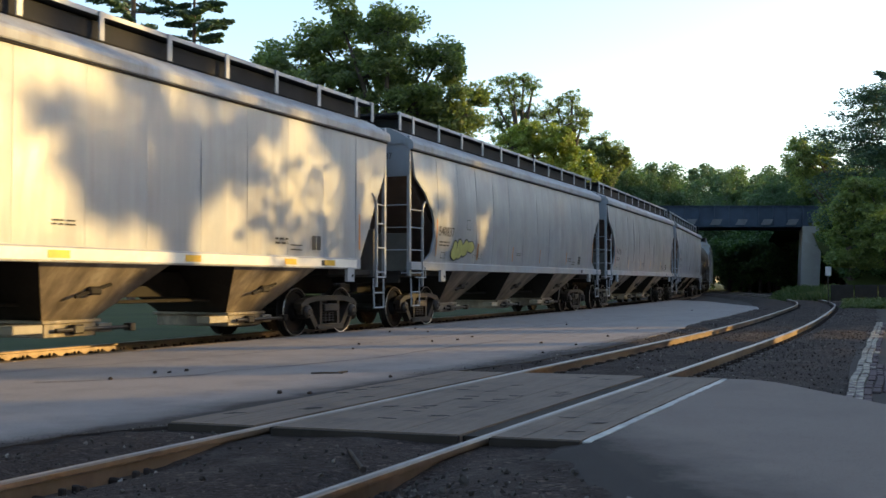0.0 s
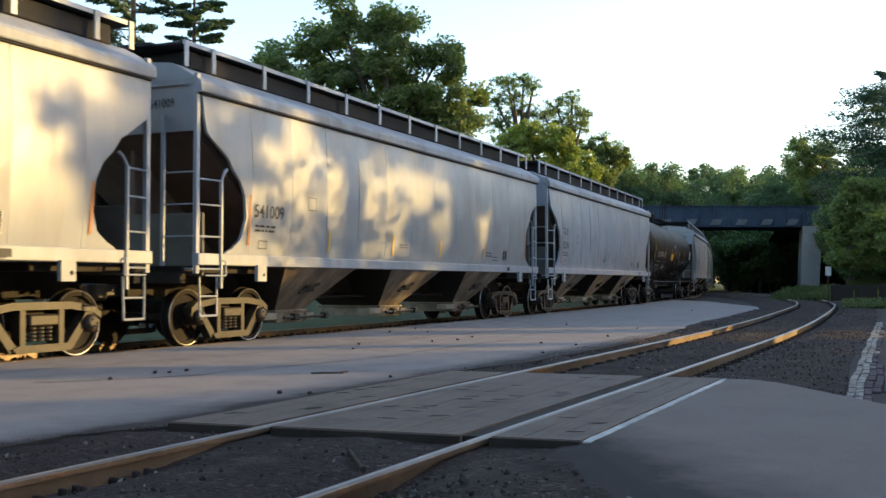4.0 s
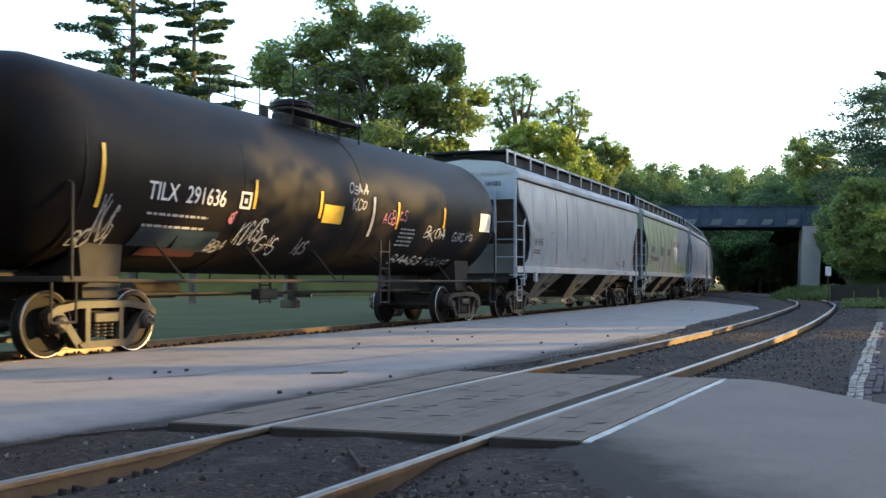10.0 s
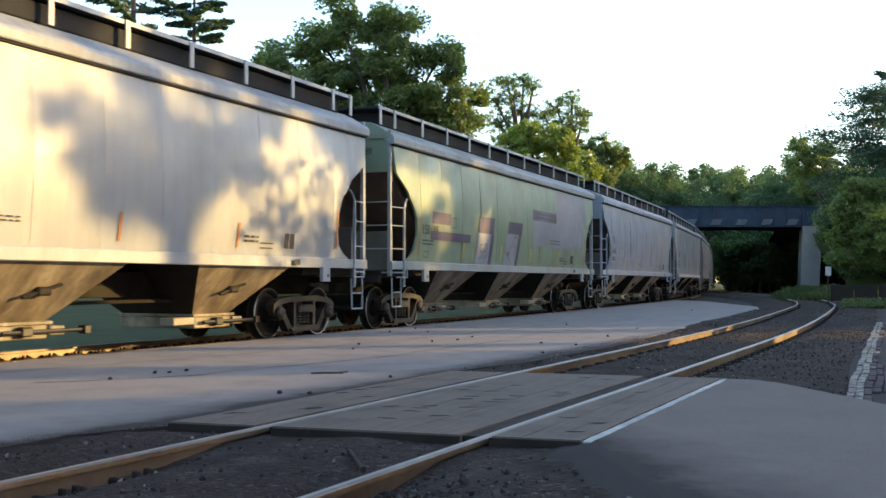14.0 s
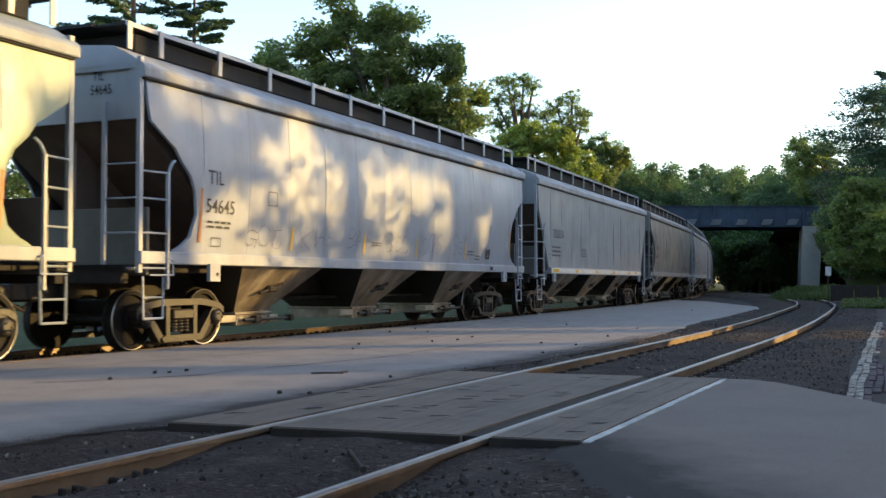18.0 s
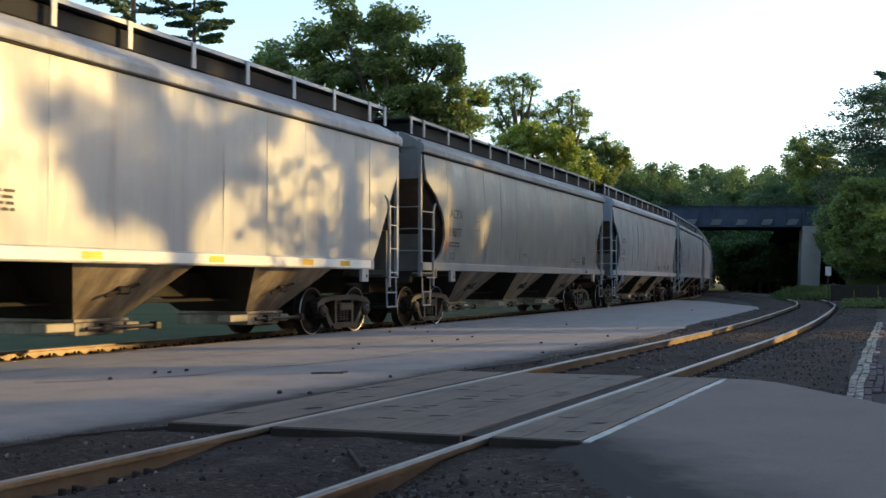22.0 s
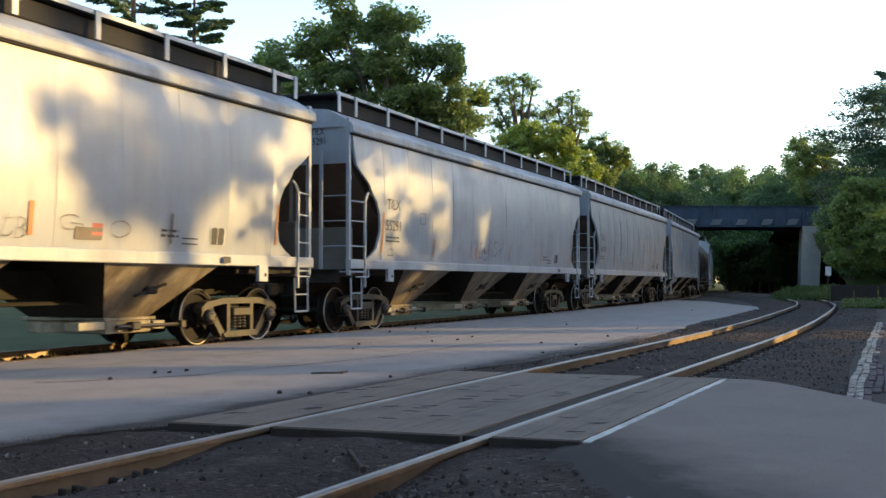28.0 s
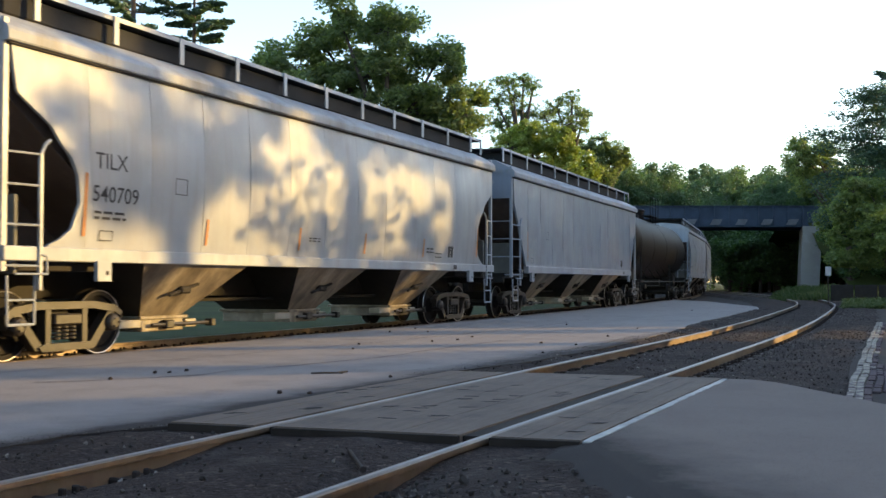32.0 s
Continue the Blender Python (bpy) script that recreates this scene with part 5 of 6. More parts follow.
def hopper_template(kind):
    """One covered hopper car with all its parts; copied for each of its kind."""
    width, edge, n = (bulge, CURVED_EDGE, 13) if kind == "curved" else (flat_side, FLAT_EDGE, 13)
    yp = 1.50
    car = thing("covered_hopper_car", "grey covered hopper freight car rolling on the main track", "railway car", "cars of the freight train")
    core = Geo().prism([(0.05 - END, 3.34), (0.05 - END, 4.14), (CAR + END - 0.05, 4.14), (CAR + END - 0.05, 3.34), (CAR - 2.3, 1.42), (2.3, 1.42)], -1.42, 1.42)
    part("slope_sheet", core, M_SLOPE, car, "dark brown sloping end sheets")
    for i in range(n):
        both_sides("side_panel", side_panel(i, n, width, edge, i * 3 + (0 if kind == "curved" else 50)), car)
    end = Geo().prism([(-END - 0.02, 3.34), (-END + 0.03, 3.34), (-END + 0.03, 4.14), (-END - 0.02, 4.14)], -1.50, 1.50)
    end.add([(-END - 0.065, -1.5, 4.13), (-END - 0.065, 1.5, 4.13), (-END - 0.065, 1.5, 4.155), (-END - 0.065, 1.05, 4.405), (-END - 0.065, 0.0, 4.50), (-END - 0.065, -1.05, 4.405), (-END - 0.065, -1.5, 4.155)], [(0, 1, 2, 3, 4, 5, 6)])
    both_sides("end_sheet", end.mesh("end_sheet", M_PAINT), car)
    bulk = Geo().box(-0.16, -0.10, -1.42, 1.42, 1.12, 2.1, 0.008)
    both_sides("end_bulkhead", bulk.mesh("end_bulkhead", M_BULK), car, "dark grey painted end bulkhead")
    both_sides("shear_plate", Geo().prism([(-0.09, 1.28), (2.0, 1.28), (2.0, 1.6), (-0.09, 3.2)], -0.04, 0.04).mesh("shear_plate", M_SLOPE), car)
    # roof: eaves, slopes, hatch cover and a dark fill for the shade below the walkways
    roof = Geo()
    sec = [(-1.50, 4.05), (-1.50, 4.155), (-1.05, 4.405), (0, 4.50), (1.05, 4.405), (1.50, 4.155), (1.50, 4.05)]
    for x in (-END - 0.06, CAR + END + 0.06):
        roof.v += [(x, y, z) for y, z in sec]
    k = len(sec)
    roof.f += [(i, i + 1, k + i + 1, k + i) for i in range(k - 1)] + [tuple(range(k)), tuple(range(k, 2 * k))]
    part("roof", roof, M_CHORD, car, "stained sloping sheet roof")
    lip = [(-1.50, 3.92), (-1.612, 3.925), (-1.624, 3.945), (-1.622, 4.05), (-1.606, 4.09), (-1.57, 4.125), (-1.50, 4.165), (-1.2, 4.335), (-1.2, 4.2)]
    top = Geo()
    for x in (-END - 0.05, CAR + END + 0.05):
        top.v += [(x, y, z) for y, z in lip]
    k = len(lip)
    top.f += [(i, (i + 1) % k, k + (i + 1) % k, k + i) for i in range(k)] + [tuple(range(k)), tuple(range(k, 2 * k))]
    both_sides("top_chord", top.mesh("top_chord", M_CHORD), car, "rounded roof edge")
    # black strip draws the shadow line below the rounded roof edge
    both_sides("drip_rail", Geo().box(-END, CAR + END, -1.59, -1.50, 3.892, 3.918, 0.006).mesh("drip_rail", M_DARK), car, "dark strip for the shadow line under the roof edge")
    part("roof_hatch", Geo().box(0.4, CAR - 0.4, -0.62, 0.62, 4.45, 4.80, 0.04), M_GRATE, car, "dark trough hatch cover")
    # dark box fills in the shaded space between roof and walkways
    part("hatch_coaming", Geo().box(-0.1, CAR + 0.1, -1.12, 1.12, 4.38, 4.66, 0.02), M_GRATE, car)
    both_sides("running_board", Geo().box(-END, CAR + END, -1.22, -0.70, 4.70, 4.745, 0.008).mesh("running_board", M_GRATE), car, "dark grating walkway")
    both_sides("board_edge", Geo().box(-END, CAR + END, -1.235, -1.222, 4.70, 4.765).mesh("board_edge", M_LADDER), car)
    both_sides("cross_board", Geo().box(-END - 0.12, 0.1, -0.70, 0.70, 4.70, 4.745).mesh("cross_board", M_GRATE), car)
    st = Geo().box(-0.05, 0.05, -1.265, -1.24, 4.36, 4.765, 0.005).mesh("walkway_bracket", M_LADDER)
    xs = [-0.36, 0.34] + [0.34 + 1.472 * (i + 1) for i in range(9)] + [CAR - 0.34, CAR + 0.36]
    for x in xs:
        part("walkway_bracket", st, None, car, at=pose(x, 0, 0))
        part("walkway_bracket", st, None, car, at=pose(x, 0, 0, 0, 0, 180))
    # frame
    if kind == "curved":
        sill = Geo().box(-END - 0.05, CAR + END + 0.05, -1.585, -1.46, 1.28, 1.462, 0.012)
    else:
        sill = Geo().box(0.80, CAR - 0.80, -1.615, -1.46, 1.27, 1.475, 0.012)
    both_sides("side_sill", sill.mesh("side_sill", M_SILL), car)
    post = Geo().box(-END - 0.045, -END + 0.045, -yp - 0.035, -yp + 0.035, 1.15, 4.22, 0.008)
    both_sides("corner_post", post.mesh("corner_post", M_LADDER), car)
    both_sides("corner_post", Geo().box(-END - 0.045, -END + 0.045, yp - 0.035, yp + 0.035, 1.15, 4.22, 0.008).mesh("corner_post", M_LADDER), car)
    pad = Geo().prism([(1.08, 1.03), (1.34, 1.03), (1.34, 1.30), (1.08, 1.30)], -1.625, -1.56)
    both_sides("jacking_pad", pad.mesh("jacking_pad", M_SILL), car)
    pad2 = Geo().prism([(CAR - 1.34, 1.03), (CAR - 1.08, 1.03), (CAR - 1.08, 1.30), (CAR - 1.34, 1.30)], -1.625, -1.56)
    both_sides("jacking_pad", pad2.mesh("jacking_pad", M_SILL), car)
    # a black disc on each pad paints the shaded hole
    for x in (1.26, CAR - 1.16):
        hole = Geo().lathe([(-1.629, 0.0), (-1.629, 0.032), (-1.62, 0.032)], "y", 10)
        part("pad_hole", hole, M_DARK, car, at=pose(x, 0, 1.14))
    stile, rungs = ladder_meshes(yp)
    add_ladder("side_ladder", (stile, rungs), car, "painted steel ladder")
    add_ladder("side_ladder", (mirrored(stile), [mirrored(m) for m in rungs]), car, "painted steel ladder")
    add_ladder("end_ladder", end_ladder_meshes(yp), car)
    stp = step_mesh()
    both_sides("sill_step", stp, car)
    both_sides("sill_step", mirrored(stp), car)
    platform_ = Geo().box(-0.55, 1.6, -1.35, 1.35, 1.16, 1.27, 0.01).box(-0.55, -0.4, -1.3, 1.3, 1.0, 1.27, 0.01)
    both_sides("end_platform", platform_.mesh("end_platform", M_DARK), car)
    part("center_sill", Geo().box(-0.5, CAR + 0.5, -0.27, 0.27, 0.78, 1.18, 0.01), M_DARK, car)
    coup = Geo().box(-0.85, 0.0, -0.10, 0.10, 0.80, 0.98, 0.02).box(-1.12, -0.80, -0.17, 0.13, 0.74, 1.02, 0.04)
    both_sides("coupler", coup.mesh("coupler", M_CAST), car, "rusty cast coupler")
    both_sides("brake_hose", Geo().path([(-0.3, 0.35, 0.95), (-0.6, 0.33, 0.72), (-0.9, 0.25, 0.62), (-1.05, 0.12, 0.68)], 0.025).mesh("brake_hose", M_DARK), car)
    for x0 in (2.15, 6.35, 10.55):
        b = part("hopper_bay", bay(x0), M_BAY, car, "dusty sloping hopper bottom")
        # same sheet as the bay; its shade is put in as black
        part("slope_sheet", bay(x0, True), M_DARK, b, "sloping end sheets coloured dark for shade")
        gate = Geo().box(x0 + 0.78, x0 + 1.92, -0.80, 0.80, 0.45, 0.50, 0.008).box(x0 + 0.85, x0 + 1.85, -0.76, 0.76, 0.26, 0.46, 0.012)
        part("gate_frame", gate, M_BAY, b, "dusty outlet frame")
        gate = Geo().box(x0 + 0.25, x0 + 0.78, -0.82, -0.55, 0.33, 0.45, 0.012)
        part("outlet_gate", gate, M_GATE, b, "pale steel outlet gate")
        part("gate_stop", Geo().box(x0 + 1.86, x0 + 2.14, -0.80, -0.58, 0.30, 0.43, 0.012), M_GATE, b)
        part("gate_shaft", Geo().tube((x0 + 1.0, -0.83, 0.36), (x0 + 2.5, -0.83, 0.36), 0.03, 8).box(x0 + 1.3, x0 + 1.5, -0.88, -0.76, 0.30, 0.43, 0.02).box(x0 + 2.42, x0 + 2.54, -0.90, -0.76, 0.30, 0.42, 0.01), M_CAST, b, "dark gate drive shaft")
        part("vibrator_bracket", Geo().box(x0 + 1.25, x0 + 1.5, -1.20, -1.06, 0.84, 0.96, 0.03).tube((x0 + 1.05, -1.12, 0.82), (x0 + 1.65, -1.20, 0.99), 0.028, 6), M_DARK, b)
    # black colour stands for the shade between the bays
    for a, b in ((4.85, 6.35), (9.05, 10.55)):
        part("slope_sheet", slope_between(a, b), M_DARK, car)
    part("brake_pipe", Geo().tube((1.0, -0.5, 0.72), (CAR - 1.0, -0.5, 0.72), 0.03, 6).tube((6.0, 0.4, 0.9), (7.2, 0.4, 0.9), 0.2, 10), M_DARK, car)
    for x in TRUCKS:
        add_truck(car, x)
    return car


def tank_template():
    car = thing("tank_car", "black cylindrical tank car with yellow reflectors rolling on the main track", "railway car", "cars of the freight train")
    zc, R = 2.705, 1.515
    rings = [(-0.72, 0.0), (-0.71, 0.35), (-0.65, 0.75), (-0.51, 1.1), (-0.31, 1.33), (-0.05, 1.46), (0.25, R)]
    shell = Geo().lathe(rings + [(x, R) for x in np.linspace(0.5, CAR - 0.5, 24)] + [(CAR - a, r) for a, r in rings[::-1]], "x", 56)
    shell.v = [(x, y, z + zc - 0.035 * (1 - abs(x - CAR / 2) / 7.7)) for x, y, z in shell.v]
    part("tank_shell", shell, M_TANK, car, "grimy black steel tank", smooth=True)
    for x in (0.25, 3.9, 8.0, 11.9, CAR - 0.25):
        b = Geo().lathe([(x - 0.02, R), (x - 0.02, R + 0.006), (x + 0.02, R + 0.006), (x + 0.02, R)], "x", 56)
        part("weld_band", b, M_TANK, car, at=pose(0, 0, zc - 0.03))
    for x in TRUCKS:
        s = -1 if x < 5 else 1
        part("bolster_saddle", Geo().prism([(x - 0.35, 0.8), (x + 0.35, 0.8), (x + 0.45, 1.6), (x - 0.45, 1.6)], -1.0, 1.0), M_DARK, car)
        part("stub_sill", Geo().box(x - 1.3 if s < 0 else x - 1.0, x + 1.0 if s < 0 else x + 1.3, -0.3, 0.3, 0.76, 1.15, 0.02), M_DARK, car)
        part("end_platform", Geo().box(x - 1.25 if s < 0 else x + 0.2, x - 0.2 if s < 0 else x + 1.25, -1.5, 1.5, 1.02, 1.10, 0.01), M_DARK, car)
        e = x + s * 1.1
        for y in (-1.5, 1.5):
            part("hand_rail", Geo().path([(e, y, 1.05), (e, y, 2.3), (e, y * 0.85, 2.42)], 0.025).path([(e - 0.35, y, 1.02), (e - 0.35, y, 0.5), (e + 0.08, y, 0.5), (e + 0.08, y, 1.02)], 0.02), M_DARK, car)
        part("coupler", Geo().box(min(e, e + s * 0.9), max(e, e + s * 0.9), -0.1, 0.1, 0.8, 0.98, 0.02), M_CAST, car)
    for y in (-1.47, 1.47):
        g = Geo().tube((0.4, y, 1.04), (CAR - 0.4, y, 1.04), 0.028, 6)
        for x in (2.4, 4.8, 7.0, 9.4, 12.5):
            g.tube((x, y, 1.04), (x - 0.35, y * 0.78, 1.62), 0.02, 5)
        part("side_rail", g, M_DARK, car)
        lad = Geo().box(8.8, 8.84, y - 0.02, y + 0.02, 0.55, 1.9).box(9.2, 9.24, y - 0.02, y + 0.02, 0.55, 1.9)
        for z in (0.6, 0.95, 1.3, 1.65):
            lad.tube((8.82, y, z), (9.22, y, z), 0.016, 5)
        part("side_ladder", lad, M_DARK, car)
    part("manway", Geo().lathe([(4.05, 0.40), (4.55, 0.40), (4.57, 0.44), (4.65, 0.44), (4.70, 0.36), (4.71, 0.0)], "z", 24), M_TANK, car, "black manway dome", at=pose(7.75, 0, 0))
    part("valve_box", Geo().box(7.25, 7.55, -0.2, 0.2, 4.12, 4.42, 0.04), M_DARK, car)
    part("vent", Geo().tube((6.7, 0, 4.12), (6.7, 0, 4.45), 0.1, 10), M_DARK, car)
    part("walkway", Geo().box(6.2, 8.9, -0.95, -0.55, 4.27, 4.31).box(6.2, 8.9, 0.55, 0.95, 4.27, 4.31), M_GRATE, car)
    for y in (-0.95, 0.95):
        for x in (6.25, 7.1, 8.0, 8.85):
            part("rail_post", Geo().tube((x, y, 3.9), (x, y, 5.2), 0.016, 5), M_TANK, car)
        for z in (4.75, 5.2):
            part("walkway_rail", Geo().tube((6.25, y, z), (8.85, y, z), 0.014, 5), M_TANK, car)
    part("outlet_valve", Geo().tube((7.7, 0, 1.2), (7.7, 0, 0.62), 0.14, 10).tube((7.7, -0.5, 0.75), (7.7, 0.5, 0.75), 0.04, 6).box(7.55, 7.85, -0.16, 0.16, 0.5, 0.66, 0.02), M_CAST, car)
    part("brake_gear", Geo().tube((2.4, -0.4, 0.82), (CAR - 2.4, -0.4, 0.82), 0.03, 6).tube((3.4, 0.5, 0.9), (4.6, 0.5, 0.9), 0.16, 10).box(5.4, 6.0, -0.8, -0.6, 0.7, 0.9, 0.02), M_DARK, car)
    for x in TRUCKS:
        add_truck(car, x)
    return car


# ---- lettering and spray paint, laid on a car's side ----
def tank_side(z):
    d = min(abs(z - 2.685), 1.46)
    return math.sqrt(1.522 ** 2 - d * d)


FONT = {}


def lettering(text, x, z, height, mat, parent, side, lift=0.021, width_scale=0.8, name="lettering"):
    """Words in the built-in font, wrapped onto the sheet."""
    if text not in FONT:
        cu = bpy.data.curves.new("lettering", "FONT")
        cu.body, cu.size, cu.resolution_u, cu.offset = text, 1.0, 3, 0.004
        tmp = bpy.data.objects.new("lettering", cu)
        scene.collection.objects.link(tmp)
        bpy.context.view_layer.update()
        me = bpy.data.meshes.new_from_object(tmp.evaluated_get(bpy.context.evaluated_depsgraph_get()))
        FONT[text] = ([tuple(v.co) for v in me.vertices], [tuple(p.vertices) for p in me.polygons])
        bpy.data.objects.remove(tmp)
    v, f = FONT[text]
    g = Geo()
    k = height / 0.7
    g.add([(x + a * k * width_scale, -(side(z + b * k) + lift), z + b * k) for a, b, _ in v], f)
    m = bpy.data.meshes.new("lettering")
    m.from_pydata(g.v, [], g.f)
    m.materials.append(mat)
    return part(name, m, None, parent)


def patch(name, x0, x1, z0, z1, mat, parent, side, lift=0.008, label="", lean=0.0):
    """A painted or stuck-on rectangle that follows the sheet."""
    g = Geo()
    n = max(2, int((z1 - z0) / 0.1) + 1)
    for i in range(n):
        z = z0 + (z1 - z0) * i / (n - 1)
        d = lean * (z - z0)
        g.v += [(x0 + d, -(side(z) + lift + 0.011), z), (x1 + d, -(side(z) + lift + 0.011), z)]
    g.f = [(2 * i, 2 * i + 1, 2 * i + 3, 2 * i + 2) for i in range(n - 1)]
    m = bpy.data.meshes.new(name)
    m.from_pydata(g.v, [], g.f)
    m.materials.append(mat)
    return part(name, m, None, parent, label)


def ring_arc(cx, cz, rx, rz, t0, t1, n=12):
    return [(cx + rx * math.cos(t0 + (t1 - t0) * i / n), cz + rz * math.sin(t0 + (t1 - t0) * i / n)) for i in range(n + 1)]


def glyph(r):
    """Strokes of one made-up sprayed sign, in a unit square."""
    k = r.randrange(8)
    if k == 0:
        return [ring_arc(0.5, 0.5, 0.42, 0.48, r.uniform(0.3, 1.2), r.uniform(5.6, 6.9), 18)]
    if k == 1:
        return [[(0.15, 0.0), (0.2, 1.0)], ring_arc(0.2, 0.72, 0.55, 0.27, 1.5, -1.6), ring_arc(0.2, 0.24, 0.65, 0.24, 1.5, -1.6)]
    if k == 2:
        return [ring_arc(0.5, 0.74, 0.36, 0.25, 0.4, 4.6) + ring_arc(0.5, 0.25, 0.38, 0.25, 1.6, -2.6)]
    if k == 3:
        return [[(0.1, 0.95), (0.45, 0.02), (0.8, 1.0)], [(0.2, 0.45), (0.95, 0.52)]]
    if k == 4:
        return [[(0.1, 0.0), (0.4, 1.0), (0.8, 0.05)], [(0.05, 0.4), (0.9, 0.34)]]
    if k == 5:
        return [ring_arc(0.45, 0.5, 0.4, 0.46, 0.7, 5.4, 16), [(0.45, 0.45), (0.9, 0.4), (0.85, -0.1)]]
    if k == 6:
        return [[(0.2, 1.0), (0.15, 0.1)] + ring_arc(0.5, 0.16, 0.35, 0.2, 3.4, 6.6, 8), [(0.0, 0.75), (0.6, 0.8)]]
    return [[(0.1, 1.0), (0.2, 0.0)], [(0.9, 1.05), (0.2, 0.5), (0.95, -0.1)]]


def tag(x0, x1, z0, z1, mat, parent, side, seed, loops=4, w=0.016, lift=0.024, label="", slant=0.1):
    """A sprayed scrawl: a row of made-up signs, leaning, overlapping, of uneven size."""
    r = random.Random(seed)
    n = max(1, loops)
    step = (x1 - x0) / n
    for j in range(n):
        g = Geo()
        h, base = (z1 - z0) * r.uniform(0.6, 1.0), r.uniform(0.0, 0.25) * (z1 - z0)
        wide, lean = step * r.uniform(0.8, 1.15), r.uniform(-0.15, 0.35)
        for stroke in glyph(r):
            pts = [(x0 + step * j + wide * (a + r.uniform(-0.03, 0.03)) + (slant + lean) * b * h, z0 + base + min(b * h, z1 - z0)) for a, b in stroke]
            for i, ((a, b), (c, d)) in enumerate(zip(pts[:-1], pts[1:])):
                l = math.dist((a, b), (c, d))
                if l < 1e-5:
                    continue
                cut = max(1, int(l / 0.12))
                ww = w * (0.8 + 0.3 * math.sin(i * 0.5 + seed))
                nx, nz = -(d - b) / l * ww * 0.5, (c - a) / l * ww * 0.5
                ex, ez = (c - a) / l * ww * 0.3, (d - b) / l * ww * 0.3
                for q in range(cut):
                    p, o = (a + (c - a) * q / cut, b + (d - b) * q / cut), (a + (c - a) * (q + 1) / cut, b + (d - b) * (q + 1) / cut)
                    g.add([(u, -(side(z) + lift), z) for u, z in ((p[0] + nx - ex, p[1] + nz - ez), (p[0] - nx - ex, p[1] - nz - ez), (o[0] - nx + ex, o[1] - nz + ez), (o[0] + nx + ex, o[1] + nz + ez))], [(0, 1, 2, 3)])
        m = bpy.data.meshes.new("spray_letter")
        m.from_pydata(g.v, [], g.f)
        m.materials.append(mat)
        part("spray_letter", m, None, parent, label)


def bubble(cx, cz, rx, rz, parent, side, seed, fill, line):
    """A filled, outlined bubble letter, lying on the sheet."""
    r = random.Random(seed)
    lobes, ph = r.choice((2, 3)), r.uniform(0, 6)
    rim = []
    for i in range(26):
        t = 2 * math.pi * i / 26
        k = 1 + 0.16 * math.sin(lobes * t + ph) + 0.05 * math.sin(5 * t + ph)
        rim.append((k * math.cos(t), k * math.sin(t)))
    for name, grow, mat, lift in (("spray_outline", 0.035, line, 0.021), ("spray_fill", 0.0, fill, 0.024)):
        g = Geo()
        for q in (0.0, 0.34, 0.67, 1.0):
            for a, b in rim:
                z = cz + b * (rz + grow) * q
                g.v.append((cx + a * (rx + grow) * q + 0.15 * b * rz * q, -(side(z) + lift), z))
        n = len(rim)
        g.f = [(k * n + i, k * n + (i + 1) % n, (k + 1) * n + (i + 1) % n, (k + 1) * n + i) for k in range(3) for i in range(n)]
        m = bpy.data.meshes.new(name)
        m.from_pydata(g.v, [], g.f)
        m.materials.append(mat)
        part(name, m, None, parent, "yellow-green spray paint" if grow == 0 else "")


def small_print(x, z, w, rows, mat, parent, side, seed, h=0.035, gap=0.075):
    """Rows of stencilled print too small to read, as bars."""
    r = random.Random(seed)
    for i in range(rows):
        q = x
        while q < x + w:
            l = r.uniform(0.06, 0.2)
            patch("print_bar", q, min(q + l, x + w), z - i * gap, z - i * gap + h, mat, parent, side, 0.01)
            q += l + 0.04


HOPPER, FLAT, TANK = hopper_template("curved"), hopper_template("flat"), tank_template()
PAINTED = {"side_panel", "end_sheet", "roof", "side_sill", "top_chord", "corner_post", "side_ladder", "end_ladder", "rung", "walkway_bracket", "board_edge", "sill_step", "jacking_pad"}
TRAIN = []


def base_name(ob):
    return ob.name.split(".")[0]


def put_car(template, at, label, color, trim):
    car = copy_thing(template, Matrix())
    car["label"] = label
    for o in car.children_recursive:
        n = base_name(o)
        if n in PAINTED:
            c = color if n in ("side_panel", "end_sheet", "roof") else trim
            o.color = (c[0] * 0.92, c[1] * 0.975, c[2] * 1.08, 1)
    TRAIN.append((car, at))
    return car


LIGHT = (0.251, 0.260, 0.261)
WHITE = (0.305, 0.321, 0.330)
STRIPS = (3.45, 6.15, 8.62, 11.4)


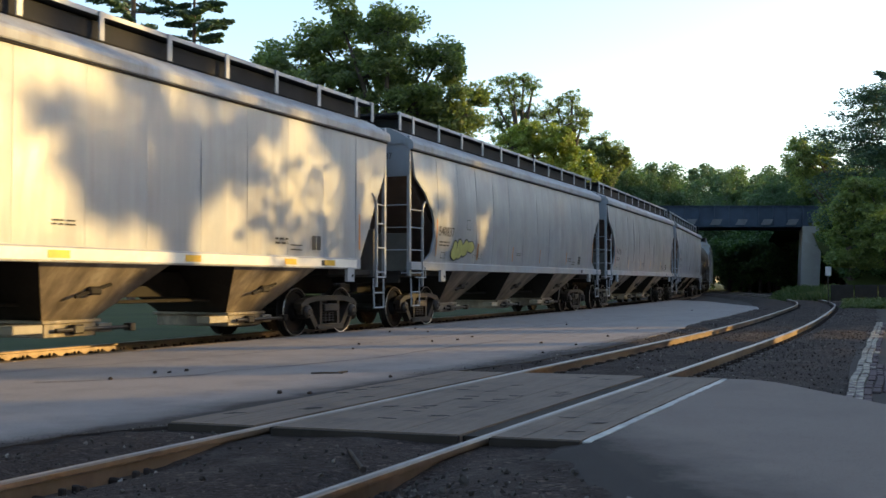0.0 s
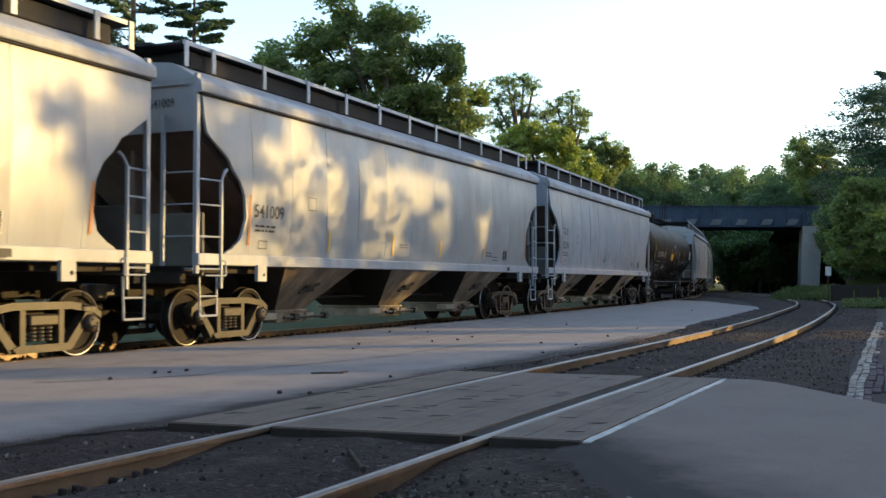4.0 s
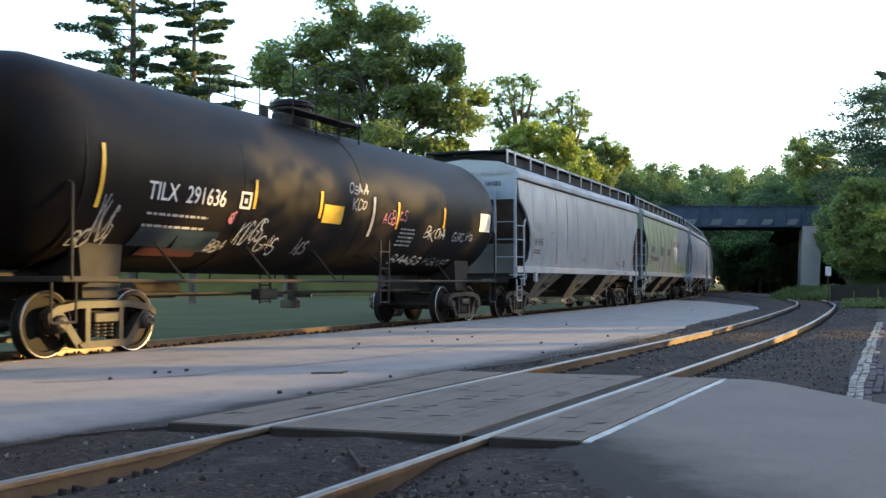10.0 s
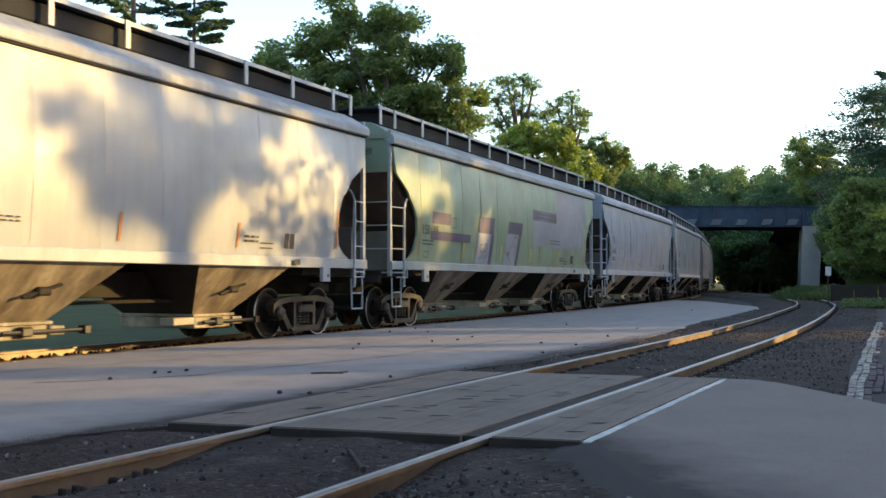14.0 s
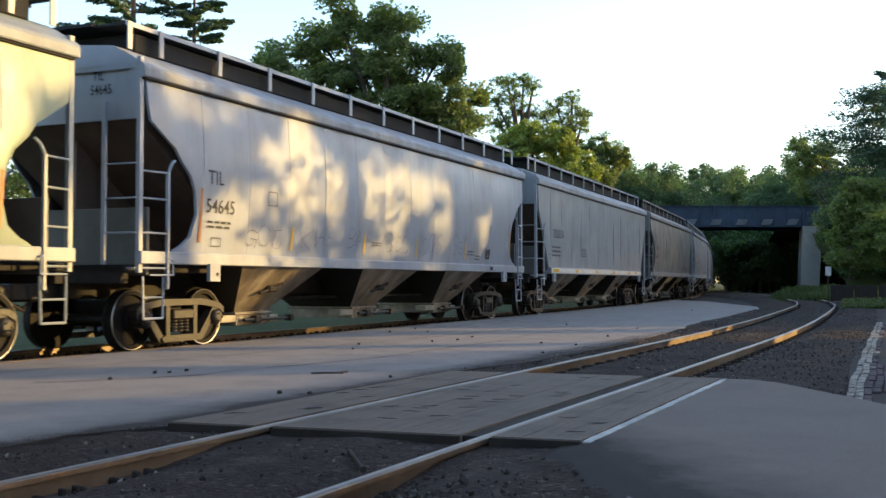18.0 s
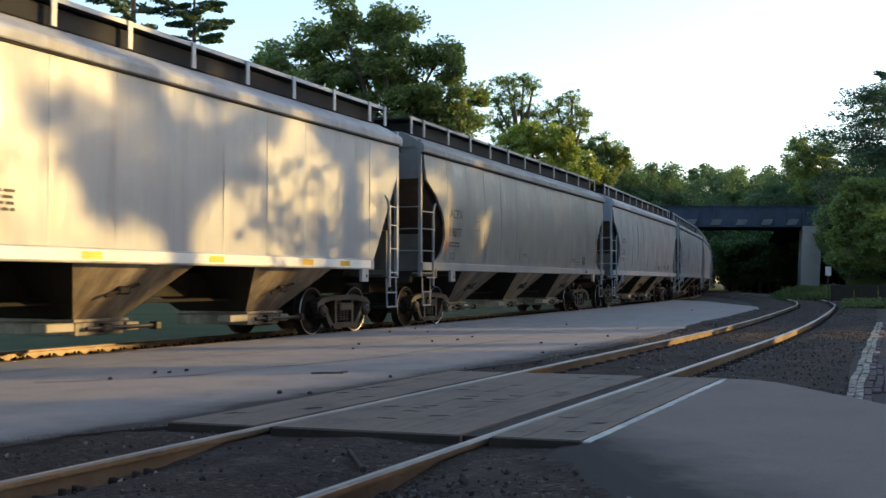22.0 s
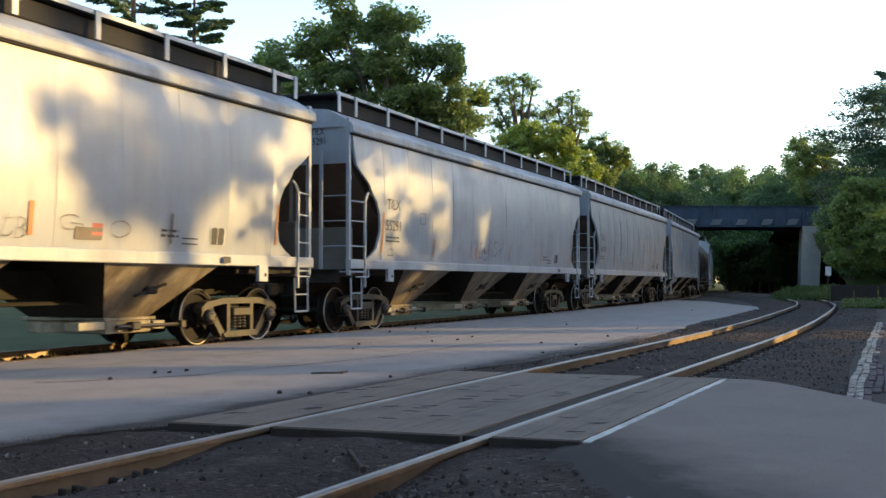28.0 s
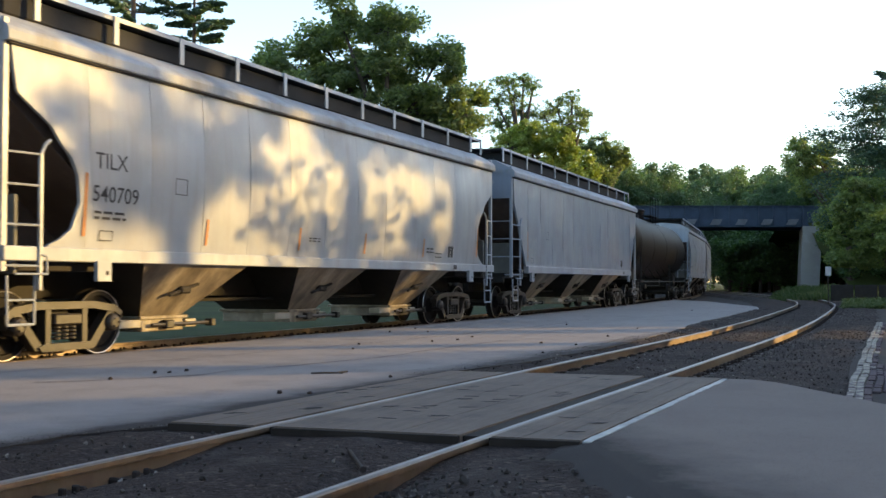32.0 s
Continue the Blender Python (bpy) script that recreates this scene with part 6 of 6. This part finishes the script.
def dress(car, mark, number, ink, side, strip_mat, seed, strips=STRIPS, end_mark=True):
    """What every hopper carries: its mark and number, print, reflectors."""
    if mark:
        lettering(mark, 1.0, 2.53, 0.215, ink, car, side, width_scale=1.0)
    if number:
        lettering(number, 0.96, 2.09, 0.215, ink, car, side, width_scale=1.0)
        if end_mark:
            e = lettering(number, 0, 3.72, 0.14, ink, car, lambda z: 0.0, 0.0)
            e.matrix_basis = pose(-END - 0.035, -0.62, 0, 0, 0, -90)
            if mark:
                e2 = lettering(mark, 0.05, 3.92, 0.13, ink, car, lambda z: 0.0, 0.0)
                e2.matrix_basis = pose(-END - 0.035, -0.62, 0, 0, 0, -90)
    small_print(1.02, 1.93, 0.62, 2, ink, car, side, seed)
    for x, z, w, h in ((2.67, 2.30, 0.28, 0.24), (1.14, 1.57, 0.26, 0.14)):
        for a, b, c, d in ((0, w, 0, 0.012), (0, w, h - 0.012, h), (0, 0.014, 0.012, h - 0.012), (w - 0.014, w, 0.012, h - 0.012)):
            patch("stencil_frame", x + a, x + b, z + c, z + d, M_INK, car, side)
    patch("rust_streak", 0.82, 0.88, 1.62, 2.45, M_RUST, car, side, label="faded orange vertical strip")
    for x in strips:
        patch("reflector_strip", x, x + 0.06, 1.58, 1.98, strip_mat, car, side, lean=0.05)
    small_print(6.5, 1.8, 0.4, 2, ink, car, side, seed + 1, 0.02, 0.05)
    small_print(11.6, 1.75, 0.4, 2, ink, car, side, seed + 2)
    patch("data_panel", 12.8, 13.12, 1.60, 1.86, M_INK, car, side, label="small dark data panel")
    for x in (12.78, 12.95, 13.12):
        patch("panel_rule", x - 0.005, x + 0.005, 1.59, 1.87, M_STRIPE, car, side, 0.011)
    for z in (1.58, 1.66):
        patch("print_bar", 12.08, 12.46, z, z + 0.02, ink, car, side)
    patch("sill_plate", 13.05, 13.25, 1.32, 1.42, M_INK, car, lambda z: 1.618, 0.004)
    patch("rust_streak", 14.58, 14.64, 1.65, 2.35, M_RUST, car, side, label="faded orange vertical strip")


def add_stripe(car, lit=True):
    """The white sill stripe with yellow blocks of the flat-sided cars."""
    for i in range(10):
        x = 0.81 + i * 1.36
        patch("sill_stripe", x, x + 1.36, 1.30, 1.45, M_STRIPE, car, lambda z: 1.615, 0.004)
        if i % 2 == 0 or i == 9:
            patch("yellow_block", x + 0.12, x + (0.85 if i == 0 else 0.5), 1.325, 1.425, M_YELLOW, car, lambda z: 1.615, 0.009)


c0 = put_car(FLAT, -6.2, "grey flat-sided covered hopper car with yellow sill blocks", (0.305, 0.309, 0.30), (0.325, 0.327, 0.32))
dress(c0, "", "", M_INK, flat_side, M_GREYPATCH, 1, ())
add_stripe(c0)
c1 = put_car(HOPPER, 11.2, "pale grey covered hopper car with yellow-green spray paint", LIGHT, (0.270, 0.280, 0.281))
dress(c1, "", "540837", M_INK, bulge, M_RUST, 2)
for i, (bx, bz, rx, rz) in enumerate(((1.95, 1.75, 0.17, 0.22), (2.28, 1.80, 0.21, 0.22), (2.62, 1.84, 0.20, 0.19), (2.98, 1.88, 0.20, 0.15))):
    bubble(bx, bz, rx, rz, c1, bulge, 40 + i, M_YSPRAY, M_INK)
tag(3.1, 3.85, 1.60, 1.72, M_INK, c1, bulge, 5, 4, 0.01)
patch("spray_stroke", 3.5, 3.54, 1.64, 2.0, M_INK, c1, bulge, 0.012, lean=0.05)
c2 = put_car(HOPPER, 28.57, "light grey covered hopper car streaked with grime", (0.270, 0.280, 0.275), WHITE)
dress(c2, "", "541009", M_INK, bulge, M_YELLOW, 3)
c3 = put_car(HOPPER, 45.9, "clean white covered hopper car with black spray tags", (0.323, 0.340, 0.355), WHITE)
dress(c3, "TILX", "55296", M_INK, bulge, M_RUST, 4)
for i, (a, b) in enumerate(((6.4, 7.5), (8.0, 9.0), (9.5, 10.7), (11.2, 12.4), (12.8, 14.0))):
    tag(a, b, 1.55, 2.15, M_PURPLE, c3, bulge, 20 + i, 3, 0.014)
t4 = put_car(TANK, 63.15, "black tank car with white numbers and spray tags", LIGHT, LIGHT)
lettering("TILX", 1.5, 2.22, 0.26, M_WHITE_INK, t4, tank_side, width_scale=0.9)
lettering("291636", 2.38, 2.22, 0.26, M_WHITE_INK, t4, tank_side, width_scale=0.9)
small_print(1.6, 2.0, 1.45, 2, M_GREYPATCH, t4, tank_side, 7, 0.036, 0.17)
for x, z0, z1 in ((0.5, 2.03, 2.9), (4.15, 2.24, 2.72), (6.3, 2.2, 2.7), (9.55, 2.15, 2.72), (12.0, 2.28, 2.76)):
    patch("reflector_strip", x, x + 0.075, z0, z1, M_YELLOW, t4, tank_side, 0.01, "yellow reflective strip")
patch("placard", 6.46, 7.2, 2.13, 2.47, M_YELLOW, t4, tank_side, 0.01, "yellow placard")
patch("placard", 14.3, 15.0, 2.31, 2.77, M_STRIPE, t4, tank_side, 0.01, "white placard")
patch("reflector_strip", 8.4, 8.5, 1.95, 2.75, M_GREYPATCH, t4, tank_side, 0.01, "pale grey strip")
for a, b, z0, z1 in ((3.78, 3.83, 2.22, 2.5), (4.03, 4.08, 2.22, 2.5), (3.83, 4.03, 2.46, 2.5), (3.83, 4.03, 2.22, 2.26), (3.89, 3.97, 2.31, 2.39)):
    patch("test_stencil", a, b, z0, z1, M_WHITE_INK, t4, tank_side, 0.009, "white stencilled frame")
patch("spray_fill", 1.55, 2.5, 1.55, 1.86, M_BLUESPRAY, t4, tank_side, 0.006, "faded blue spray paint", 0.2)
patch("spray_fill", 2.6, 3.6, 1.5, 1.82, M_BLUESPRAY, t4, tank_side, 0.006, "faded blue spray paint", -0.2)
patch("spray_fill", 1.9, 3.3, 1.42, 1.54, M_DULLRED, t4, tank_side, 0.006, "faded red spray paint")
for i, (a, b, z0, z1, m_, k) in enumerate(((3.95, 4.75, 1.62, 2.06, M_WHITE_INK, 4), (4.7, 5.4, 1.5, 1.85, M_WHITE_INK, 3), (0.62, 1.05, 1.6, 2.2, M_GREYPATCH, 4), (0.35, 0.7, 1.5, 1.75, M_GREYPATCH, 2), (7.35, 8.15, 2.72, 2.98, M_GREYPATCH, 4), (7.5, 8.1, 2.42, 2.7, M_GREYPATCH, 3), (8.9, 9.5, 2.2, 2.55, M_PINKSPRAY, 3), (9.65, 10.0, 2.3, 2.6, M_PINKSPRAY, 2), (11.05, 12.3, 1.97, 2.26, M_WHITE_INK, 4), (12.7, 14.0, 2.0, 2.25, M_GREYPATCH, 5), (10.2, 11.8, 1.42, 1.62, M_WHITE_INK, 5), (11.9, 13.5, 1.42, 1.6, M_GREYPATCH, 5), (3.6, 3.72, 1.95, 2.2, M_PINKSPRAY, 2), (3.4, 3.9, 1.5, 1.75, M_GREYPATCH, 3), (6.0, 6.4, 1.5, 1.8, M_GREYPATCH, 3))):
    tag(a, b, z0, z1, m_, t4, tank_side, 60 + i, k, 0.03)
for i in range(5):
    small_print(9.85, 2.15 - i * 0.085, 0.75, 1, M_GREYPATCH, t4, tank_side, 80 + i)
c5 = put_car(HOPPER, 80.56, "pale grey covered hopper car with a black number", (0.270, 0.275, 0.271), (0.296, 0.303, 0.301))
dress(c5, "", "541085", M_INK, bulge, M_RUST, 8)
lettering("TILX", 1.0, 2.53, 0.215, M_FADED, c5, bulge, width_scale=1.0)
c6 = put_car(HOPPER, 97.96, "green covered hopper car with painted-out panels", (0.20, 0.258, 0.145), (0.275, 0.288, 0.265))
dress(c6, "", "150189", M_INK, bulge, M_YELLOW, 9)
for x0, x1, z0, z1, m_, ln_ in ((1.45, 3.9, 1.98, 2.18, M_PURPLE, 0), (1.5, 2.6, 2.35, 2.62, M_PURPLE, 0.1), (4.4, 5.5, 2.26, 2.68, M_PURPLE, 0.25), (4.3, 5.2, 1.47, 2.26, M_PATCH, 0.15), (5.2, 5.42, 1.47, 2.26, M_PURPLE, 0.2), (6.62, 7.8, 2.33, 2.66, M_PURPLE, 0.25), (6.42, 7.3, 1.47, 2.33, M_PATCH, 0.15), (7.3, 7.5, 1.47, 2.33, M_PURPLE, 0.3),
                                (8.8, 11.15, 2.82, 3.13, M_MAUVE, 0), (8.8, 12.95, 2.07, 2.82, M_PATCH, 0), (11.25, 14.6, 2.824, 3.85, M_PATCH, 0), (12.95, 14.3, 2.1, 2.82, M_PATCH, 0)):
    patch("painted_panel", x0, x1, z0, z1, m_, c6, bulge, 0.009, lean=ln_)
tag(4.45, 5.1, 1.6, 2.2, M_INK, c6, bulge, 31, 2, 0.018, 0.026)
tag(6.6, 7.3, 1.6, 2.2, M_INK, c6, bulge, 32, 2, 0.018, 0.026)
small_print(9.1, 2.88, 1.9, 2, M_PURPLE, c6, bulge, 34, 0.07, -0.11)
small_print(10.5, 2.25, 1.05, 2, M_MAUVE, c6, bulge, 35, 0.05, 0.085)
tag(13.1, 14.3, 1.55, 1.85, M_GREYPATCH, c6, bulge, 36, 4, 0.014)
c7 = put_car(HOPPER, 115.55, "grey covered hopper car with faded scrawls", (0.29, 0.308, 0.335), (0.31, 0.322, 0.338))
dress(c7, "TIL", "54645", M_INK, bulge, M_YELLOW, 10)
for i in range(6):
    tag(2.0 + i * 1.7, 3.2 + i * 1.7, 1.6, 2.0 + 0.06 * (i % 3), M_PURPLE, c7, bulge, 90 + i, 3, 0.01)
c8 = put_car(FLAT, 133.1, "grey flat-sided covered hopper car with yellow sill blocks", (0.305, 0.309, 0.30), (0.325, 0.327, 0.32))
lettering("320250", 1.15, 2.40, 0.265, M_INK, c8, flat_side, width_scale=1.07)
small_print(1.05, 2.08, 0.95, 3, M_INK, c8, flat_side, 12, 0.05, 0.13)
for a, b, z0, z1 in ((0.66, 0.86, 1.72, 1.735), (0.66, 0.86, 1.855, 1.87), (0.66, 0.675, 1.735, 1.855), (0.845, 0.86, 1.735, 1.855)):
    patch("stencil_frame", a + 0.03, b + 0.03, z0, z1, M_INK, c8, flat_side)
small_print(4.6, 2.1, 0.7, 4, M_INK, c8, flat_side, 13)
add_stripe(c8)
c9 = put_car(HOPPER, 150.5, "brownish grey covered hopper car with a black number", (0.165, 0.158, 0.142), (0.20, 0.192, 0.178))
dress(c9, "ACPX", "19077", M_INK, bulge, M_STAIN, 14)
c10 = put_car(HOPPER, 168.2, "pale grey covered hopper car with dark scrawls", (0.270, 0.280, 0.285), (0.296, 0.307, 0.310))
dress(c10, "AGPX", "11259", M_INK, bulge, M_RUST, 15, (3.45, 6.2))
for i, (a, b, z0, z1, k) in enumerate(((3.0, 4.2, 1.58, 1.95, 3), (5.2, 6.6, 1.56, 2.0, 3), (8.65, 9.1, 1.53, 1.86, 2), (9.6, 10.05, 1.62, 1.95, 1), (10.5, 10.95, 1.62, 1.95, 1))):
    tag(a, b, z0, z1, M_STAIN, c10, bulge, 110 + i, k, 0.014)
for a, b, z0, z1, m_ in ((9.9, 10.4, 1.58, 1.74, M_STAIN), (10.2, 10.4, 1.64, 1.80, M_RED_INK), (9.1, 9.18, 1.6, 2.02, M_RUST), (11.8, 11.86, 1.58, 2.02, M_STAIN)):
    patch("faded_mark", a, b, z0, z1, m_, c10, bulge)
c11 = put_car(HOPPER, 185.9, "white covered hopper car with a small black tag", (0.296, 0.307, 0.316), WHITE)
dress(c11, "TILX", "55291", M_INK, bulge, M_RUST, 16)
tag(5.6, 8.0, 1.58, 2.1, M_PURPLE, c11, bulge, 130, 7, 0.024)
c12 = put_car(HOPPER, 203.4, "pale grey covered hopper car with orange strips", (0.279, 0.284, 0.281), (0.305, 0.312, 0.310))
dress(c12, "TILX", "540709", M_INK, bulge, M_RUST, 17)
c13 = put_car(FLAT, 221.2, "grey flat-sided covered hopper car with soot stains", (0.234, 0.252, 0.275), (0.251, 0.265, 0.285))
dress(c13, "", "41919", M_GREYPATCH, flat_side, M_GREYPATCH, 18, ())
t14 = put_car(TANK, 238.4, "dull black tank car without lettering", LIGHT, LIGHT)
c15 = put_car(HOPPER, 255.6, "white covered hopper car", (0.323, 0.340, 0.355), WHITE)
dress(c15, "", "", M_INK, bulge, M_RUST, 19)
c16 = put_car(HOPPER, 273.2, "grey covered hopper car", LIGHT, LIGHT)
for old in (HOPPER, FLAT, TANK):
    for o in (*old.children_recursive, old):
        bpy.data.objects.remove(o)


# ---- what moves ----
def rolled(t):
    """Metres the train has run since the start."""
    return 6.192 * t + 0.00515 * t * t


def car_pose(at, t):
    a, b = MAIN.at(at + TRUCKS[0] - rolled(t)), MAIN.at(at + TRUCKS[1] - rolled(t))
    turn = math.atan2(b[1] - a[1], b[0] - a[0])
    m = pose(a[0], a[1], ZT, 0, 0, math.degrees(turn)) @ pose(-TRUCKS[0], 0, 0)
    return m, turn, [math.pi / 2 - a[2] - turn, math.pi / 2 - b[2] - turn]


def motions():
    spin = [(i / 10, math.degrees(rolled(i / 10) / WHEEL_R)) for i in range(321)]
    half = [i / 2 for i in range(65)]
    for car, at in TRAIN:
        poses = [(t, car_pose(at, t)) for t in half]
        walk(car, [(t, p[0]) for t, p in poses])
        trucks = sorted([o for o in car.children if base_name(o) == "truck"], key=lambda o: o.location.x)
        for k, truck in enumerate(trucks):
            walk(truck, [(t, pose(TRUCKS[k], 0, 0, 0, 0, math.degrees(p[2][k]))) for t, p in poses])
            for o in truck.children:
                if base_name(o) == "wheelset":
                    x = o.location.x
                    walk(o, [(t, pose(x, 0, WHEEL_R, 0, -a % 360, 0)) for t, a in spin])


motions()
